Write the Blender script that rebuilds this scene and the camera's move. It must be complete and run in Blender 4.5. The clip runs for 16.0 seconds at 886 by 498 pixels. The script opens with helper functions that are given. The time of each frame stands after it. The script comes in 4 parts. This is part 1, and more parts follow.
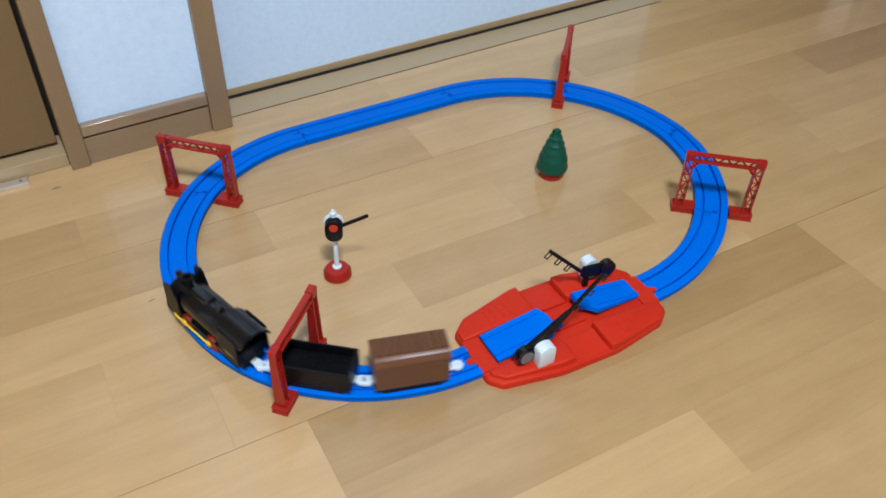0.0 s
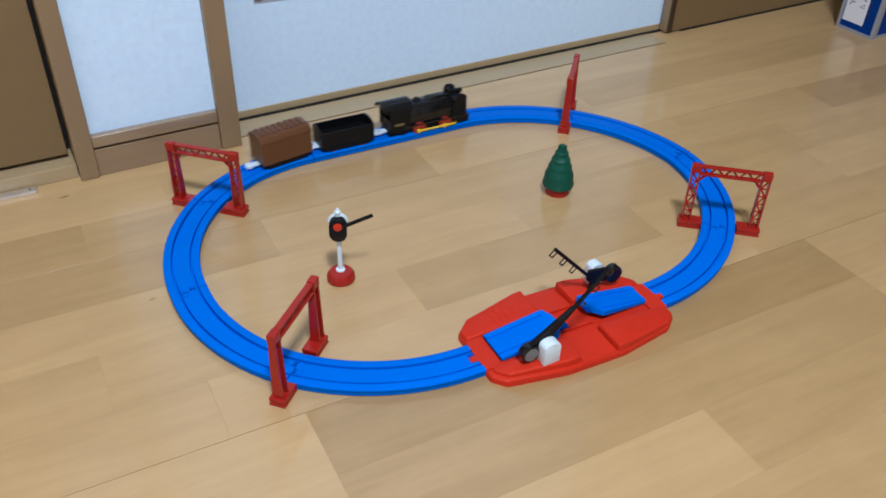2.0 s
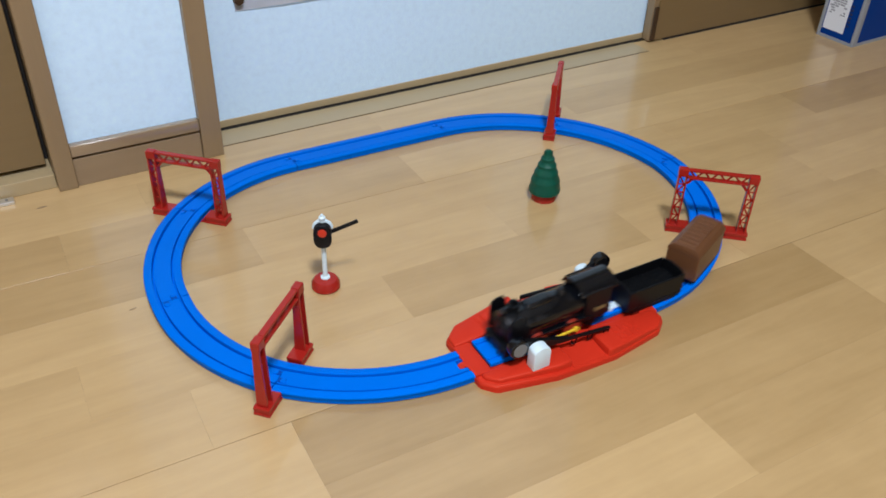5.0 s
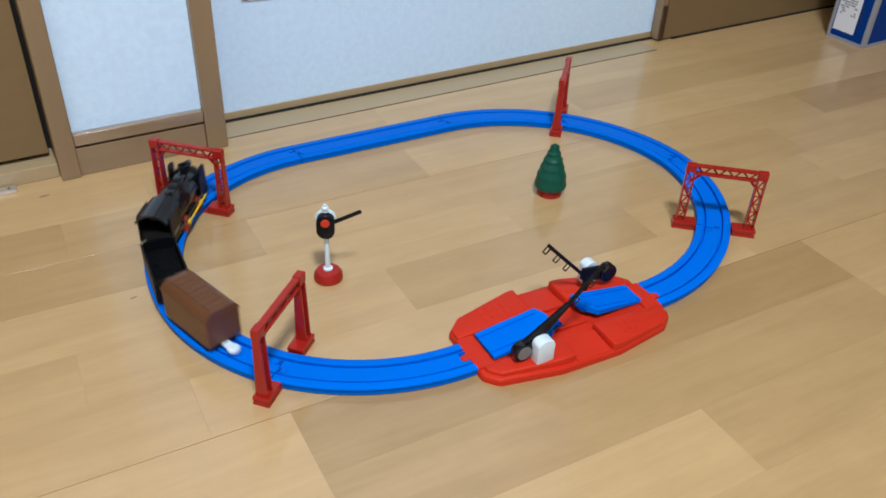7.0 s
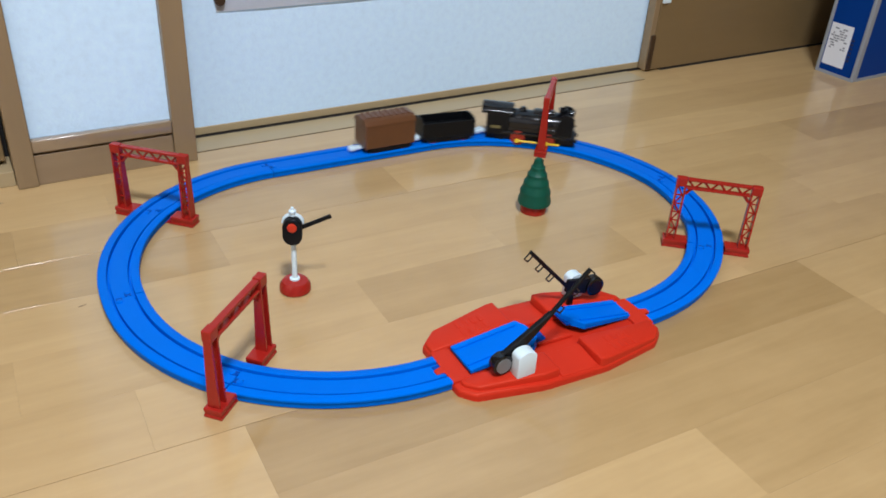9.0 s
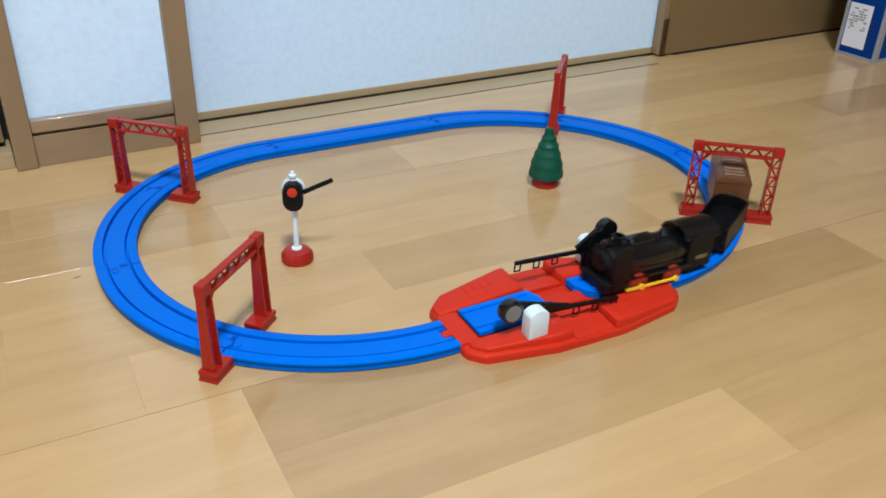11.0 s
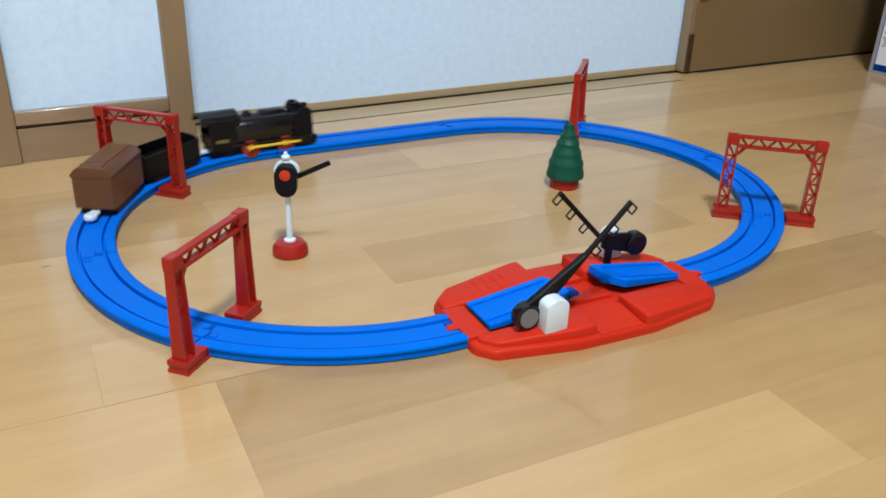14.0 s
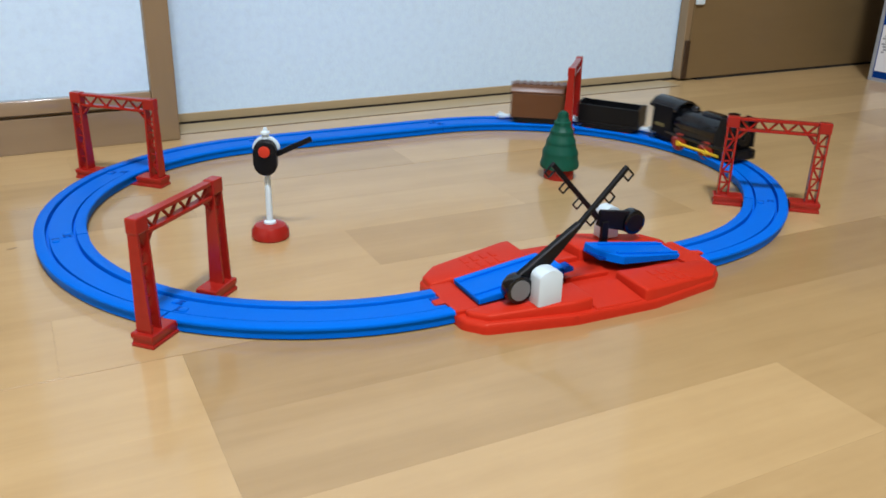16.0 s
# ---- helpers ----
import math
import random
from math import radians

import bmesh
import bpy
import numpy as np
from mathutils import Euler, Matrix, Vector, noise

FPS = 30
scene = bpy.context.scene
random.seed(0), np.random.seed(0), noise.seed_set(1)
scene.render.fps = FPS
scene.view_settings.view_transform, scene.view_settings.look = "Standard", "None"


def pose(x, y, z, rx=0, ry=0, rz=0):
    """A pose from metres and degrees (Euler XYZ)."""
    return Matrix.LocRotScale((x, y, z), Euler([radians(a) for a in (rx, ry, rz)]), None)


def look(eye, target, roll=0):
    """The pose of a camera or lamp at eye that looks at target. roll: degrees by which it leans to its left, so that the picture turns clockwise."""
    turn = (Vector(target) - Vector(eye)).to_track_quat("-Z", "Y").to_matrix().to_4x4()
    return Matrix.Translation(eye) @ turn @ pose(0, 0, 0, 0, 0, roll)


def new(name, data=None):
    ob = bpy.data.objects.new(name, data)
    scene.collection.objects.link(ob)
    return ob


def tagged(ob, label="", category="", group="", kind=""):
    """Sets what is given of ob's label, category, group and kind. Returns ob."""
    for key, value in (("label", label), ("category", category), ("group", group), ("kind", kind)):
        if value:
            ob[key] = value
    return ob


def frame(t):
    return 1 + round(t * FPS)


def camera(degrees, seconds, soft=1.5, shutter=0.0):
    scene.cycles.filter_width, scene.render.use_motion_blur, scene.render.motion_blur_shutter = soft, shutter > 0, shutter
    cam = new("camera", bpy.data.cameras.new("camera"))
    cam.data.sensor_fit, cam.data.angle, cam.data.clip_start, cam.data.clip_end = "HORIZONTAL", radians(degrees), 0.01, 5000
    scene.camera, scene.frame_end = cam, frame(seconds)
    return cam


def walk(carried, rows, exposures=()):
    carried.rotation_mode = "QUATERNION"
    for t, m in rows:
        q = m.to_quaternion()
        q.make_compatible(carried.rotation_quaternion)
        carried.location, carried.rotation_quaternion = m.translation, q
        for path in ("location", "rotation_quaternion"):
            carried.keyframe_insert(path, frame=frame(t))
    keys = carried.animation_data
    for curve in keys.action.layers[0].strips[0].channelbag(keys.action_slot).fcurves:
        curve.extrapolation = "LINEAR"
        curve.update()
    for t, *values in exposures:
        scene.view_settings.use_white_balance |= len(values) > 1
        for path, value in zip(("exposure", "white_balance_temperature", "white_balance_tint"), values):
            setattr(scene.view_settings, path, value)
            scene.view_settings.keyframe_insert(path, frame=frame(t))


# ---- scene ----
cam = camera(55.9, 16.0, soft=1.7, shutter=0.5)
PATH = [
    (0, (-0.394, -0.651, 0.617), (0.347, 0.638, -0.72), 2.0),
    (0.5, (-0.406, -0.675, 0.603), (0.338, 0.652, -0.695), 2.1),
    (1, (-0.413, -0.686, 0.582), (0.333, 0.669, -0.686), 2.5),
    (1.5, (-0.415, -0.696, 0.565), (0.346, 0.692, -0.657), 2.8),
    (2, (-0.41, -0.696, 0.55), (0.366, 0.716, -0.635), 2.0),
    (2.5, (-0.406, -0.694, 0.542), (0.391, 0.727, -0.618), 1.6),
    (3, (-0.41, -0.693, 0.538), (0.4, 0.724, -0.617), 1.9),
    (3.5, (-0.411, -0.693, 0.534), (0.407, 0.724, -0.617), 2.1),
    (4, (-0.411, -0.693, 0.533), (0.409, 0.723, -0.618), 2.1),
    (6.5, (-0.41, -0.691, 0.531), (0.409, 0.73, -0.613), 2.4),
    (7, (-0.409, -0.693, 0.517), (0.404, 0.735, -0.623), 2.6),
    (7.5, (-0.401, -0.694, 0.509), (0.43, 0.739, -0.612), 2.5),
    (8, (-0.391, -0.69, 0.491), (0.468, 0.756, -0.59), 2.7),
    (8.5, (-0.388, -0.686, 0.472), (0.482, 0.781, -0.572), 3.4),
    (9, (-0.387, -0.683, 0.448), (0.483, 0.802, -0.572), 3.7),
    (11.5, (-0.369, -0.689, 0.373), (0.466, 0.858, -0.581), 1.5),
    (12, (-0.363, -0.686, 0.358), (0.466, 0.877, -0.574), 1.3),
    (12.5, (-0.359, -0.679, 0.34), (0.464, 0.899, -0.573), 1.3),
    (13, (-0.358, -0.669, 0.328), (0.462, 0.922, -0.564), 1.5),
    (13.5, (-0.353, -0.665, 0.317), (0.463, 0.94, -0.553), 1.6),
    (14, (-0.346, -0.657, 0.304), (0.483, 0.951, -0.548), 1.9),
    (14.5, (-0.347, -0.65, 0.286), (0.494, 0.961, -0.549), 2.2),
    (15, (-0.345, -0.651, 0.273), (0.5, 0.974, -0.531), 2.0),
    (15.5, (-0.341, -0.652, 0.258), (0.504, 0.986, -0.517), 1.6),
    (16, (-0.331, -0.651, 0.248), (0.514, 0.992, -0.516), 1.6),
]
walk(cam, [(t, look(eye, target, roll)) for t, eye, target, roll in PATH], exposures=[(0, 0.02, 6300, 13), (0.5, -0.09, 6180, 13), (2, -0.04, 6080, 14), (4, 0.04, 6300, 12), (6.5, 0.1, 6350, 11), (7, 0.06, 6320, 12), (9, 0.11, 6400, 11), (12, 0.16, 6500, 10), (16, 0.16, 6550, 11)])

# ---- world, lights ----
world = bpy.data.worlds.new("world")
scene.world = world
world.use_nodes = True
world.node_tree.nodes["Background"].inputs[0].default_value = (0.8, 0.9, 1.0, 1)
world.node_tree.nodes["Background"].inputs[1].default_value = 0.15
LAMP_POWER = 63.5


# ---- materials ----
def mat(name, base, rough=0.5, metal=0.0, coat=0.0, spec=0.5, vary=0.0, grain=0.0, scale=40.0, bump=0.0, bump_scale=200.0, gloss=(1, 1, 1)):
    m = bpy.data.materials.new(name)
    m.use_nodes = True
    nt = m.node_tree
    n, l = nt.nodes, nt.links
    b = n["Principled BSDF"]
    b.inputs["Base Color"].default_value = (*base, 1)
    b.inputs["Roughness"].default_value = rough
    b.inputs["Metallic"].default_value = metal
    b.inputs["Coat Weight"].default_value = coat
    b.inputs["Coat Roughness"].default_value = 0.08
    b.inputs["Specular IOR Level"].default_value = spec
    b.inputs["Specular Tint"].default_value = (*gloss, 1)
    tc = n.new("ShaderNodeTexCoord")
    if vary or grain:
        big = n.new("ShaderNodeTexNoise")
        big.inputs["Scale"].default_value = scale
        big.inputs["Detail"].default_value = 5
        l.new(tc.outputs["Object"], big.inputs["Vector"])
        fine = n.new("ShaderNodeTexNoise")
        fine.inputs["Scale"].default_value = scale * 14
        l.new(tc.outputs["Object"], fine.inputs["Vector"])
        mix = n.new("ShaderNodeMix")
        mix.data_type, mix.blend_type = "RGBA", "MULTIPLY"
        mix.inputs[0].default_value = 1
        r1 = n.new("ShaderNodeMapRange")
        r1.inputs[3].default_value, r1.inputs[4].default_value = 1 - vary, 1 + vary
        l.new(big.outputs[0], r1.inputs[0])
        r2 = n.new("ShaderNodeMapRange")
        r2.inputs[3].default_value, r2.inputs[4].default_value = 1 - grain, 1 + grain
        l.new(fine.outputs[0], r2.inputs[0])
        mul = n.new("ShaderNodeMath")
        mul.operation = "MULTIPLY"
        l.new(r1.outputs[0], mul.inputs[0])
        l.new(r2.outputs[0], mul.inputs[1])
        mix.inputs[6].default_value = (*base, 1)
        l.new(mul.outputs[0], mix.inputs[7])
        l.new(mix.outputs[2], b.inputs["Base Color"])
        rr = n.new("ShaderNodeMapRange")
        rr.inputs[3].default_value, rr.inputs[4].default_value = rough * 0.8, min(1, rough * 1.25)
        l.new(big.outputs[0], rr.inputs[0])
        l.new(rr.outputs[0], b.inputs["Roughness"])
    if bump:
        bn = n.new("ShaderNodeTexNoise")
        bn.inputs["Scale"].default_value = bump_scale
        bn.inputs["Detail"].default_value = 3
        l.new(tc.outputs["Object"], bn.inputs["Vector"])
        bp = n.new("ShaderNodeBump")
        bp.inputs["Strength"].default_value = bump
        bp.inputs["Distance"].default_value = 0.001
        l.new(bn.outputs[0], bp.inputs["Height"])
        l.new(bp.outputs[0], b.inputs["Normal"])
    return m


def wood_mat(name, dark, light, rough, coat, stretch=(2.2, 34, 34), spread=0.5, own_tone=False, clouds=0.0):
    """Long-grained boards: a tone for each piece, streaks along x, fine pores."""
    m = bpy.data.materials.new(name)
    m.use_nodes = True
    n, l = m.node_tree.nodes, m.node_tree.links
    b = n["Principled BSDF"]
    geo = n.new("ShaderNodeNewGeometry")
    info = n.new("ShaderNodeObjectInfo")
    shift = n.new("ShaderNodeVectorMath")
    shift.operation = "MULTIPLY_ADD"
    l.new(info.outputs["Random"], shift.inputs[0])
    shift.inputs[1].default_value = (7, 3, 5)
    l.new(geo.outputs["Position"], shift.inputs[2])
    mp = n.new("ShaderNodeMapping")
    mp.inputs["Scale"].default_value = stretch
    l.new(shift.outputs[0], mp.inputs["Vector"])
    grain = n.new("ShaderNodeTexNoise")
    grain.inputs["Scale"].default_value, grain.inputs["Detail"].default_value, grain.inputs["Distortion"].default_value = 1.6, 7, 0.6
    l.new(mp.outputs[0], grain.inputs["Vector"])
    pores = n.new("ShaderNodeTexNoise")
    pores.inputs["Scale"].default_value, pores.inputs["Detail"].default_value = 9, 4
    l.new(mp.outputs[0], pores.inputs["Vector"])
    isl = n.new("ShaderNodeMath")
    isl.operation = "ADD"
    l.new(info.outputs["Random"], isl.inputs[0])
    l.new(geo.outputs["Random Per Island"], isl.inputs[1])
    frac = n.new("ShaderNodeMath")
    frac.operation = "FRACT"
    l.new(isl.outputs[0], frac.inputs[0])
    a = n.new("ShaderNodeMath")
    a.operation = "MULTIPLY_ADD"
    l.new(frac.outputs[0], a.inputs[0])
    if own_tone:
        sep = n.new("ShaderNodeSeparateColor")
        l.new(info.outputs["Color"], sep.inputs[0])
        l.new(sep.outputs[0], a.inputs[0])
    a.inputs[1].default_value, a.inputs[2].default_value = spread, 0.5 - spread / 2
    c = n.new("ShaderNodeMath")
    c.operation = "MULTIPLY_ADD"
    l.new(grain.outputs[0], c.inputs[0])
    c.inputs[1].default_value = 0.55
    l.new(a.outputs[0], c.inputs[2])
    d = n.new("ShaderNodeMath")
    d.operation = "MULTIPLY_ADD"
    l.new(pores.outputs[0], d.inputs[0])
    d.inputs[1].default_value = 0.2
    l.new(c.outputs[0], d.inputs[2])
    cloud = n.new("ShaderNodeTexNoise")
    cloud.inputs["Scale"].default_value, cloud.inputs["Detail"].default_value, cloud.inputs["Roughness"].default_value = 17, 5, 0.6
    l.new(shift.outputs[0], cloud.inputs["Vector"])
    e = n.new("ShaderNodeMath")
    e.operation = "MULTIPLY_ADD"
    l.new(cloud.outputs[0], e.inputs[0])
    e.inputs[1].default_value = clouds
    l.new(d.outputs[0], e.inputs[2])
    ramp = n.new("ShaderNodeMapRange")
    ramp.inputs[1].default_value, ramp.inputs[2].default_value = 0.40 + clouds / 2, 1.35 + clouds / 2
    l.new(e.outputs[0], ramp.inputs[0])
    mix = n.new("ShaderNodeMix")
    mix.data_type = "RGBA"
    mix.inputs[6].default_value, mix.inputs[7].default_value = (*dark, 1), (*light, 1)
    l.new(ramp.outputs[0], mix.inputs[0])
    l.new(mix.outputs[2], b.inputs["Base Color"])
    b.inputs["Roughness"].default_value = rough
    b.inputs["Coat Weight"].default_value = coat
    b.inputs["Coat IOR"].default_value = 1.62
    smear = n.new("ShaderNodeTexNoise")
    smear.inputs["Scale"].default_value = 5
    smear.inputs["Detail"].default_value = 4
    l.new(geo.outputs["Position"], smear.inputs["Vector"])
    sr = n.new("ShaderNodeMapRange")
    sr.inputs[3].default_value, sr.inputs[4].default_value = 0.05, 0.17
    l.new(smear.outputs[0], sr.inputs[0])
    l.new(sr.outputs[0], b.inputs["Coat Roughness"])
    bp = n.new("ShaderNodeBump")
    bp.inputs["Strength"].default_value, bp.inputs["Distance"].default_value = 0.06, 0.0006
    l.new(grain.outputs[0], bp.inputs["Height"])
    l.new(bp.outputs[0], b.inputs["Normal"])
    return m


FLOOR = wood_mat("floor wood", (0.352, 0.222, 0.085), (0.610, 0.416, 0.192), 0.42, 0.62, stretch=(2.6, 24, 24), spread=0.75, own_tone=True, clouds=0.3)
FLOOR_FAR = wood_mat("far floor wood", (0.352, 0.222, 0.085), (0.610, 0.416, 0.192), 0.42, 0.62, stretch=(2.6, 24, 24), spread=0.4, clouds=0.3)
TRIM = wood_mat("trim wood", (0.222, 0.150, 0.076), (0.30, 0.207, 0.109), 0.45, 0.1, stretch=(30, 30, 2.2), spread=0.15)
TRIM_X = wood_mat("trim wood lengthwise", (0.225, 0.155, 0.088), (0.30, 0.212, 0.122), 0.26, 0.5, spread=0.12)
TRIM_GLOSS = wood_mat("polished trim wood", (0.235, 0.162, 0.092), (0.31, 0.22, 0.128), 0.25, 1.0, spread=0.12)
SILL = wood_mat("sill wood", (0.36, 0.275, 0.145), (0.45, 0.345, 0.19), 0.4, 0.2, spread=0.12)
DOOR = wood_mat("door laminate", (0.172, 0.112, 0.045), (0.212, 0.139, 0.058), 0.5, 0.05, stretch=(2.2, 30, 30), spread=0.1)
# near-black that paints the shade inside gaps
DARK = mat("gap shade", (0.012, 0.01, 0.008), 0.9)
PAPER_WALL = mat("embossed wallpaper", (0.635, 0.835, 1.0), 0.85, vary=0.10, grain=0.06, scale=110, bump=0.35, bump_scale=300, spec=0.2)
PLASTER = mat("room wallpaper", (0.72, 0.72, 0.7), 0.9, vary=0.03, grain=0.02, scale=12)
POSTER = mat("paper sheet", (0.82, 0.84, 0.88), 0.7, vary=0.02, scale=20)
BLUE = mat("blue plastic", (0.0, 0.141, 0.66), 0.42, spec=0.08, gloss=(0.1, 0.55, 1.0), vary=0.05, grain=0.02, scale=25)
# darker copy of the blue; carries the shade of the joint slots
BLUE_SLOT = mat("darkened blue plastic", (0.0, 0.055, 0.34), 0.6, spec=0.1)
RED = mat("red plastic", (0.54, 0.026, 0.010), 0.45, spec=0.28, gloss=(1.0, 0.6, 0.4), vary=0.06, grain=0.02, scale=30)
RED_DEEP = mat("deep red plastic", (0.33, 0.014, 0.009), 0.22, gloss=(1.0, 0.75, 0.65), vary=0.06, scale=40)
BLACK = mat("black plastic", (0.0025, 0.0032, 0.0042), 0.42, spec=0.25, vary=0.15, scale=60)
BLACK_SATIN = mat("satin black plastic", (0.0027, 0.0036, 0.0052), 0.17, spec=0.55, vary=0.15, scale=60)
WHEEL_RED = mat("wheel red", (0.28, 0.02, 0.006), 0.45)
YELLOW = mat("yellow plastic", (0.83, 0.58, 0.03), 0.4)
GOLD = mat("dull gold", (0.20, 0.17, 0.07), 0.4, metal=0.4)
BROWN = mat("brown plastic", (0.120, 0.049, 0.019), 0.34, spec=0.35, bump=0.05, bump_scale=900, vary=0.08, scale=50)
WHITE = mat("white plastic", (0.66, 0.79, 0.83), 0.35, vary=0.03, scale=60)
GREY = mat("grey plastic", (0.16, 0.165, 0.16), 0.5)
HOLLOW = mat("hollow black", (0.002, 0.0024, 0.003), 0.85, spec=0.1)
GREEN = mat("green plastic", (0.0, 0.072, 0.042), 0.5, spec=0.3, vary=0.12, scale=80)
SIGNAL_RED = mat("signal red", (0.58, 0.035, 0.01), 0.35)
STEEL = mat("steel", (0.82, 0.83, 0.84), 0.32, metal=1.0, vary=0.08, scale=50)
BRONZE = mat("dark bronze", (0.075, 0.045, 0.025), 0.4, metal=0.5, vary=0.2, scale=80)
BOX_BLUE = mat("blue box print", (0.0, 0.036, 0.21), 0.45, spec=0.1, vary=0.08, grain=0.02, scale=10)
BOX_EDGE = mat("grey box edge", (0.27, 0.29, 0.31), 0.35, vary=0.06, scale=30)
LABEL = mat("label paper", (0.72, 0.74, 0.76), 0.7)
BOX_INK = mat("navy ink", (0.01, 0.015, 0.05), 0.7)
INK = mat("grey ink", (0.26, 0.27, 0.29), 0.8)
LAMP_GLASS = bpy.data.materials.new("lamp glow")
LAMP_GLASS.use_nodes = True
LAMP_GLASS.node_tree.nodes["Principled BSDF"].inputs["Emission Color"].default_value = (1, 0.95, 0.86, 1)
LAMP_GLASS.node_tree.nodes["Principled BSDF"].inputs["Emission Strength"].default_value = 6


# ---- mesh helpers ----
def part(name, bm, material, parent=None, label="", smooth=False, m=None):
    me = bpy.data.meshes.new(name)
    bmesh.ops.recalc_face_normals(bm, faces=bm.faces)
    bm.to_mesh(me)
    bm.free()
    if smooth:
        for p in me.polygons:
            p.use_smooth = True
        me.set_sharp_from_angle(angle=radians(38))
    for q in material if isinstance(material, tuple) else (material,):
        me.materials.append(q)
    ob = new(name, me)
    if parent is not None:
        ob.parent = parent
    if m is not None:
        ob.matrix_local = m
    if label:
        ob["label"] = label
    return ob


def empty(name, m=None):
    ob = new(name)
    ob.empty_display_size = 0.02
    if m is not None:
        ob.matrix_basis = m
    return ob


def box(bm, x0, x1, y0, y1, z0, z1, bevel=0.0, seg=2, m=None):
    r = bmesh.ops.create_cube(bm, size=1)
    v = r["verts"]
    for q in v:
        q.co = Vector(((x0 + x1) / 2 + q.co.x * (x1 - x0), (y0 + y1) / 2 + q.co.y * (y1 - y0), (z0 + z1) / 2 + q.co.z * (z1 - z0)))
    if bevel:
        e = {e for q in v for e in q.link_edges}
        g = bmesh.ops.bevel(bm, geom=list(e), offset=bevel, segments=seg, affect="EDGES", profile=0.5)
        v = list({w for f in g["faces"] for w in f.verts} | {w for w in v if w.is_valid})
    if m is not None:
        for q in v:
            q.co = m @ q.co
    return bm


def cyl(bm, p0, p1, r0, r1=None, n=20, bevel=0.0):
    """A round bar from p0 to p1."""
    r1 = r0 if r1 is None else r1
    p0, p1 = Vector(p0), Vector(p1)
    d = p1 - p0
    m = Matrix.Translation((p0 + p1) / 2) @ d.to_track_quat("Z", "Y").to_matrix().to_4x4()
    g = bmesh.ops.create_cone(bm, cap_ends=True, segments=n, radius1=r0, radius2=r1, depth=d.length, matrix=m)
    if bevel:
        es = {e for v in g["verts"] for e in v.link_edges if len(e.link_faces) == 2 and any(len(f.verts) > 4 for f in e.link_faces)}
        bmesh.ops.bevel(bm, geom=list(es), offset=bevel, segments=2, affect="EDGES", profile=0.5)
    return bm


def spin(bm, profile, n=32, center=(0, 0, 0)):
    """A turned body: profile of (radius, height)."""
    c = Vector(center)
    rings = []
    for r, z in profile:
        if r < 1e-6:
            rings.append([bm.verts.new(c + Vector((0, 0, z)))])
        else:
            rings.append([bm.verts.new(c + Vector((r * math.cos(2 * math.pi * i / n), r * math.sin(2 * math.pi * i / n), z))) for i in range(n)])
    for a, b in zip(rings, rings[1:]):
        for i in range(n):
            j = (i + 1) % n
            if len(a) == 1 and len(b) == 1:
                continue
            if len(a) == 1:
                bm.faces.new((a[0], b[j], b[i]))
            elif len(b) == 1:
                bm.faces.new((a[i], a[j], b[0]))
            else:
                bm.faces.new((a[i], a[j], b[j], b[i]))
    return bm


def prism(bm, outline, z0, z1, bevel=0.0, seg=2, m=None):
    """An upright prism over an outline of (x, y); z0 and z1 may be functions of x, y."""
    top = z1 if callable(z1) else (lambda x, y: z1)
    under = z0 if callable(z0) else (lambda x, y: z0)
    lo = [bm.verts.new((x, y, under(x, y))) for x, y in outline]
    hi = [bm.verts.new((x, y, top(x, y))) for x, y in outline]
    n = len(lo)
    fs = [bm.faces.new(hi), bm.faces.new(lo[::-1])]
    for i in range(n):
        fs.append(bm.faces.new((lo[i], lo[(i + 1) % n], hi[(i + 1) % n], hi[i])))
    vs = lo + hi
    if bevel:
        es = list(fs[0].edges) + [e for e in {e for v in hi for e in v.link_edges} if abs((e.verts[0].co - e.verts[1].co).z) > 1e-5 and (e.verts[0].co - e.verts[1].co).xy.length < 1e-6]
        g = bmesh.ops.bevel(bm, geom=list(set(es)), offset=bevel, segments=seg, affect="EDGES", profile=0.5)
        vs = list({w for f in g["faces"] for w in f.verts} | {w for w in vs if w.is_valid})
    if m is not None:
        for q in vs:
            q.co = m @ q.co
    return bm


# ---- the track's plan ----
LEN, RAD = 0.214, 0.214
C45 = RAD * math.sqrt(0.5)
SLACK = -0.03


def laid(x, y):
    """The oval as it was pushed together, a little askew."""
    return Vector((x + SLACK * y, y))


JOINTS = [laid(-LEN / 2 - 0.005, -RAD - 0.0015), laid(-LEN / 2 - C45 - 0.0082, -C45 - 0.0034), laid(-LEN / 2 - RAD, -0.004), laid(-LEN / 2 - C45 + 0.001, C45 - 0.001), laid(-LEN / 2, RAD - 0.002),
          laid(LEN / 2, RAD), laid(LEN / 2 + C45, C45), laid(LEN / 2 + RAD, 0), laid(LEN / 2 + C45 - 0.0115, -C45 + 0.002), laid(LEN / 2 - 0.0105, -RAD)]
PIECES = []
_u = 0.0
for _i in range(10):
    _a, _b = JOINTS[_i], JOINTS[(_i + 1) % 10]
    _bend = 0.0 if _i in (4, 9) else radians(45)
    _chord = (_b - _a).length
    _length = _chord if not _bend else _chord / (2 * math.sin(_bend / 2)) * _bend
    PIECES.append((_u, _length, _a, _b, _bend))
    _u += _length
LOOP = _u


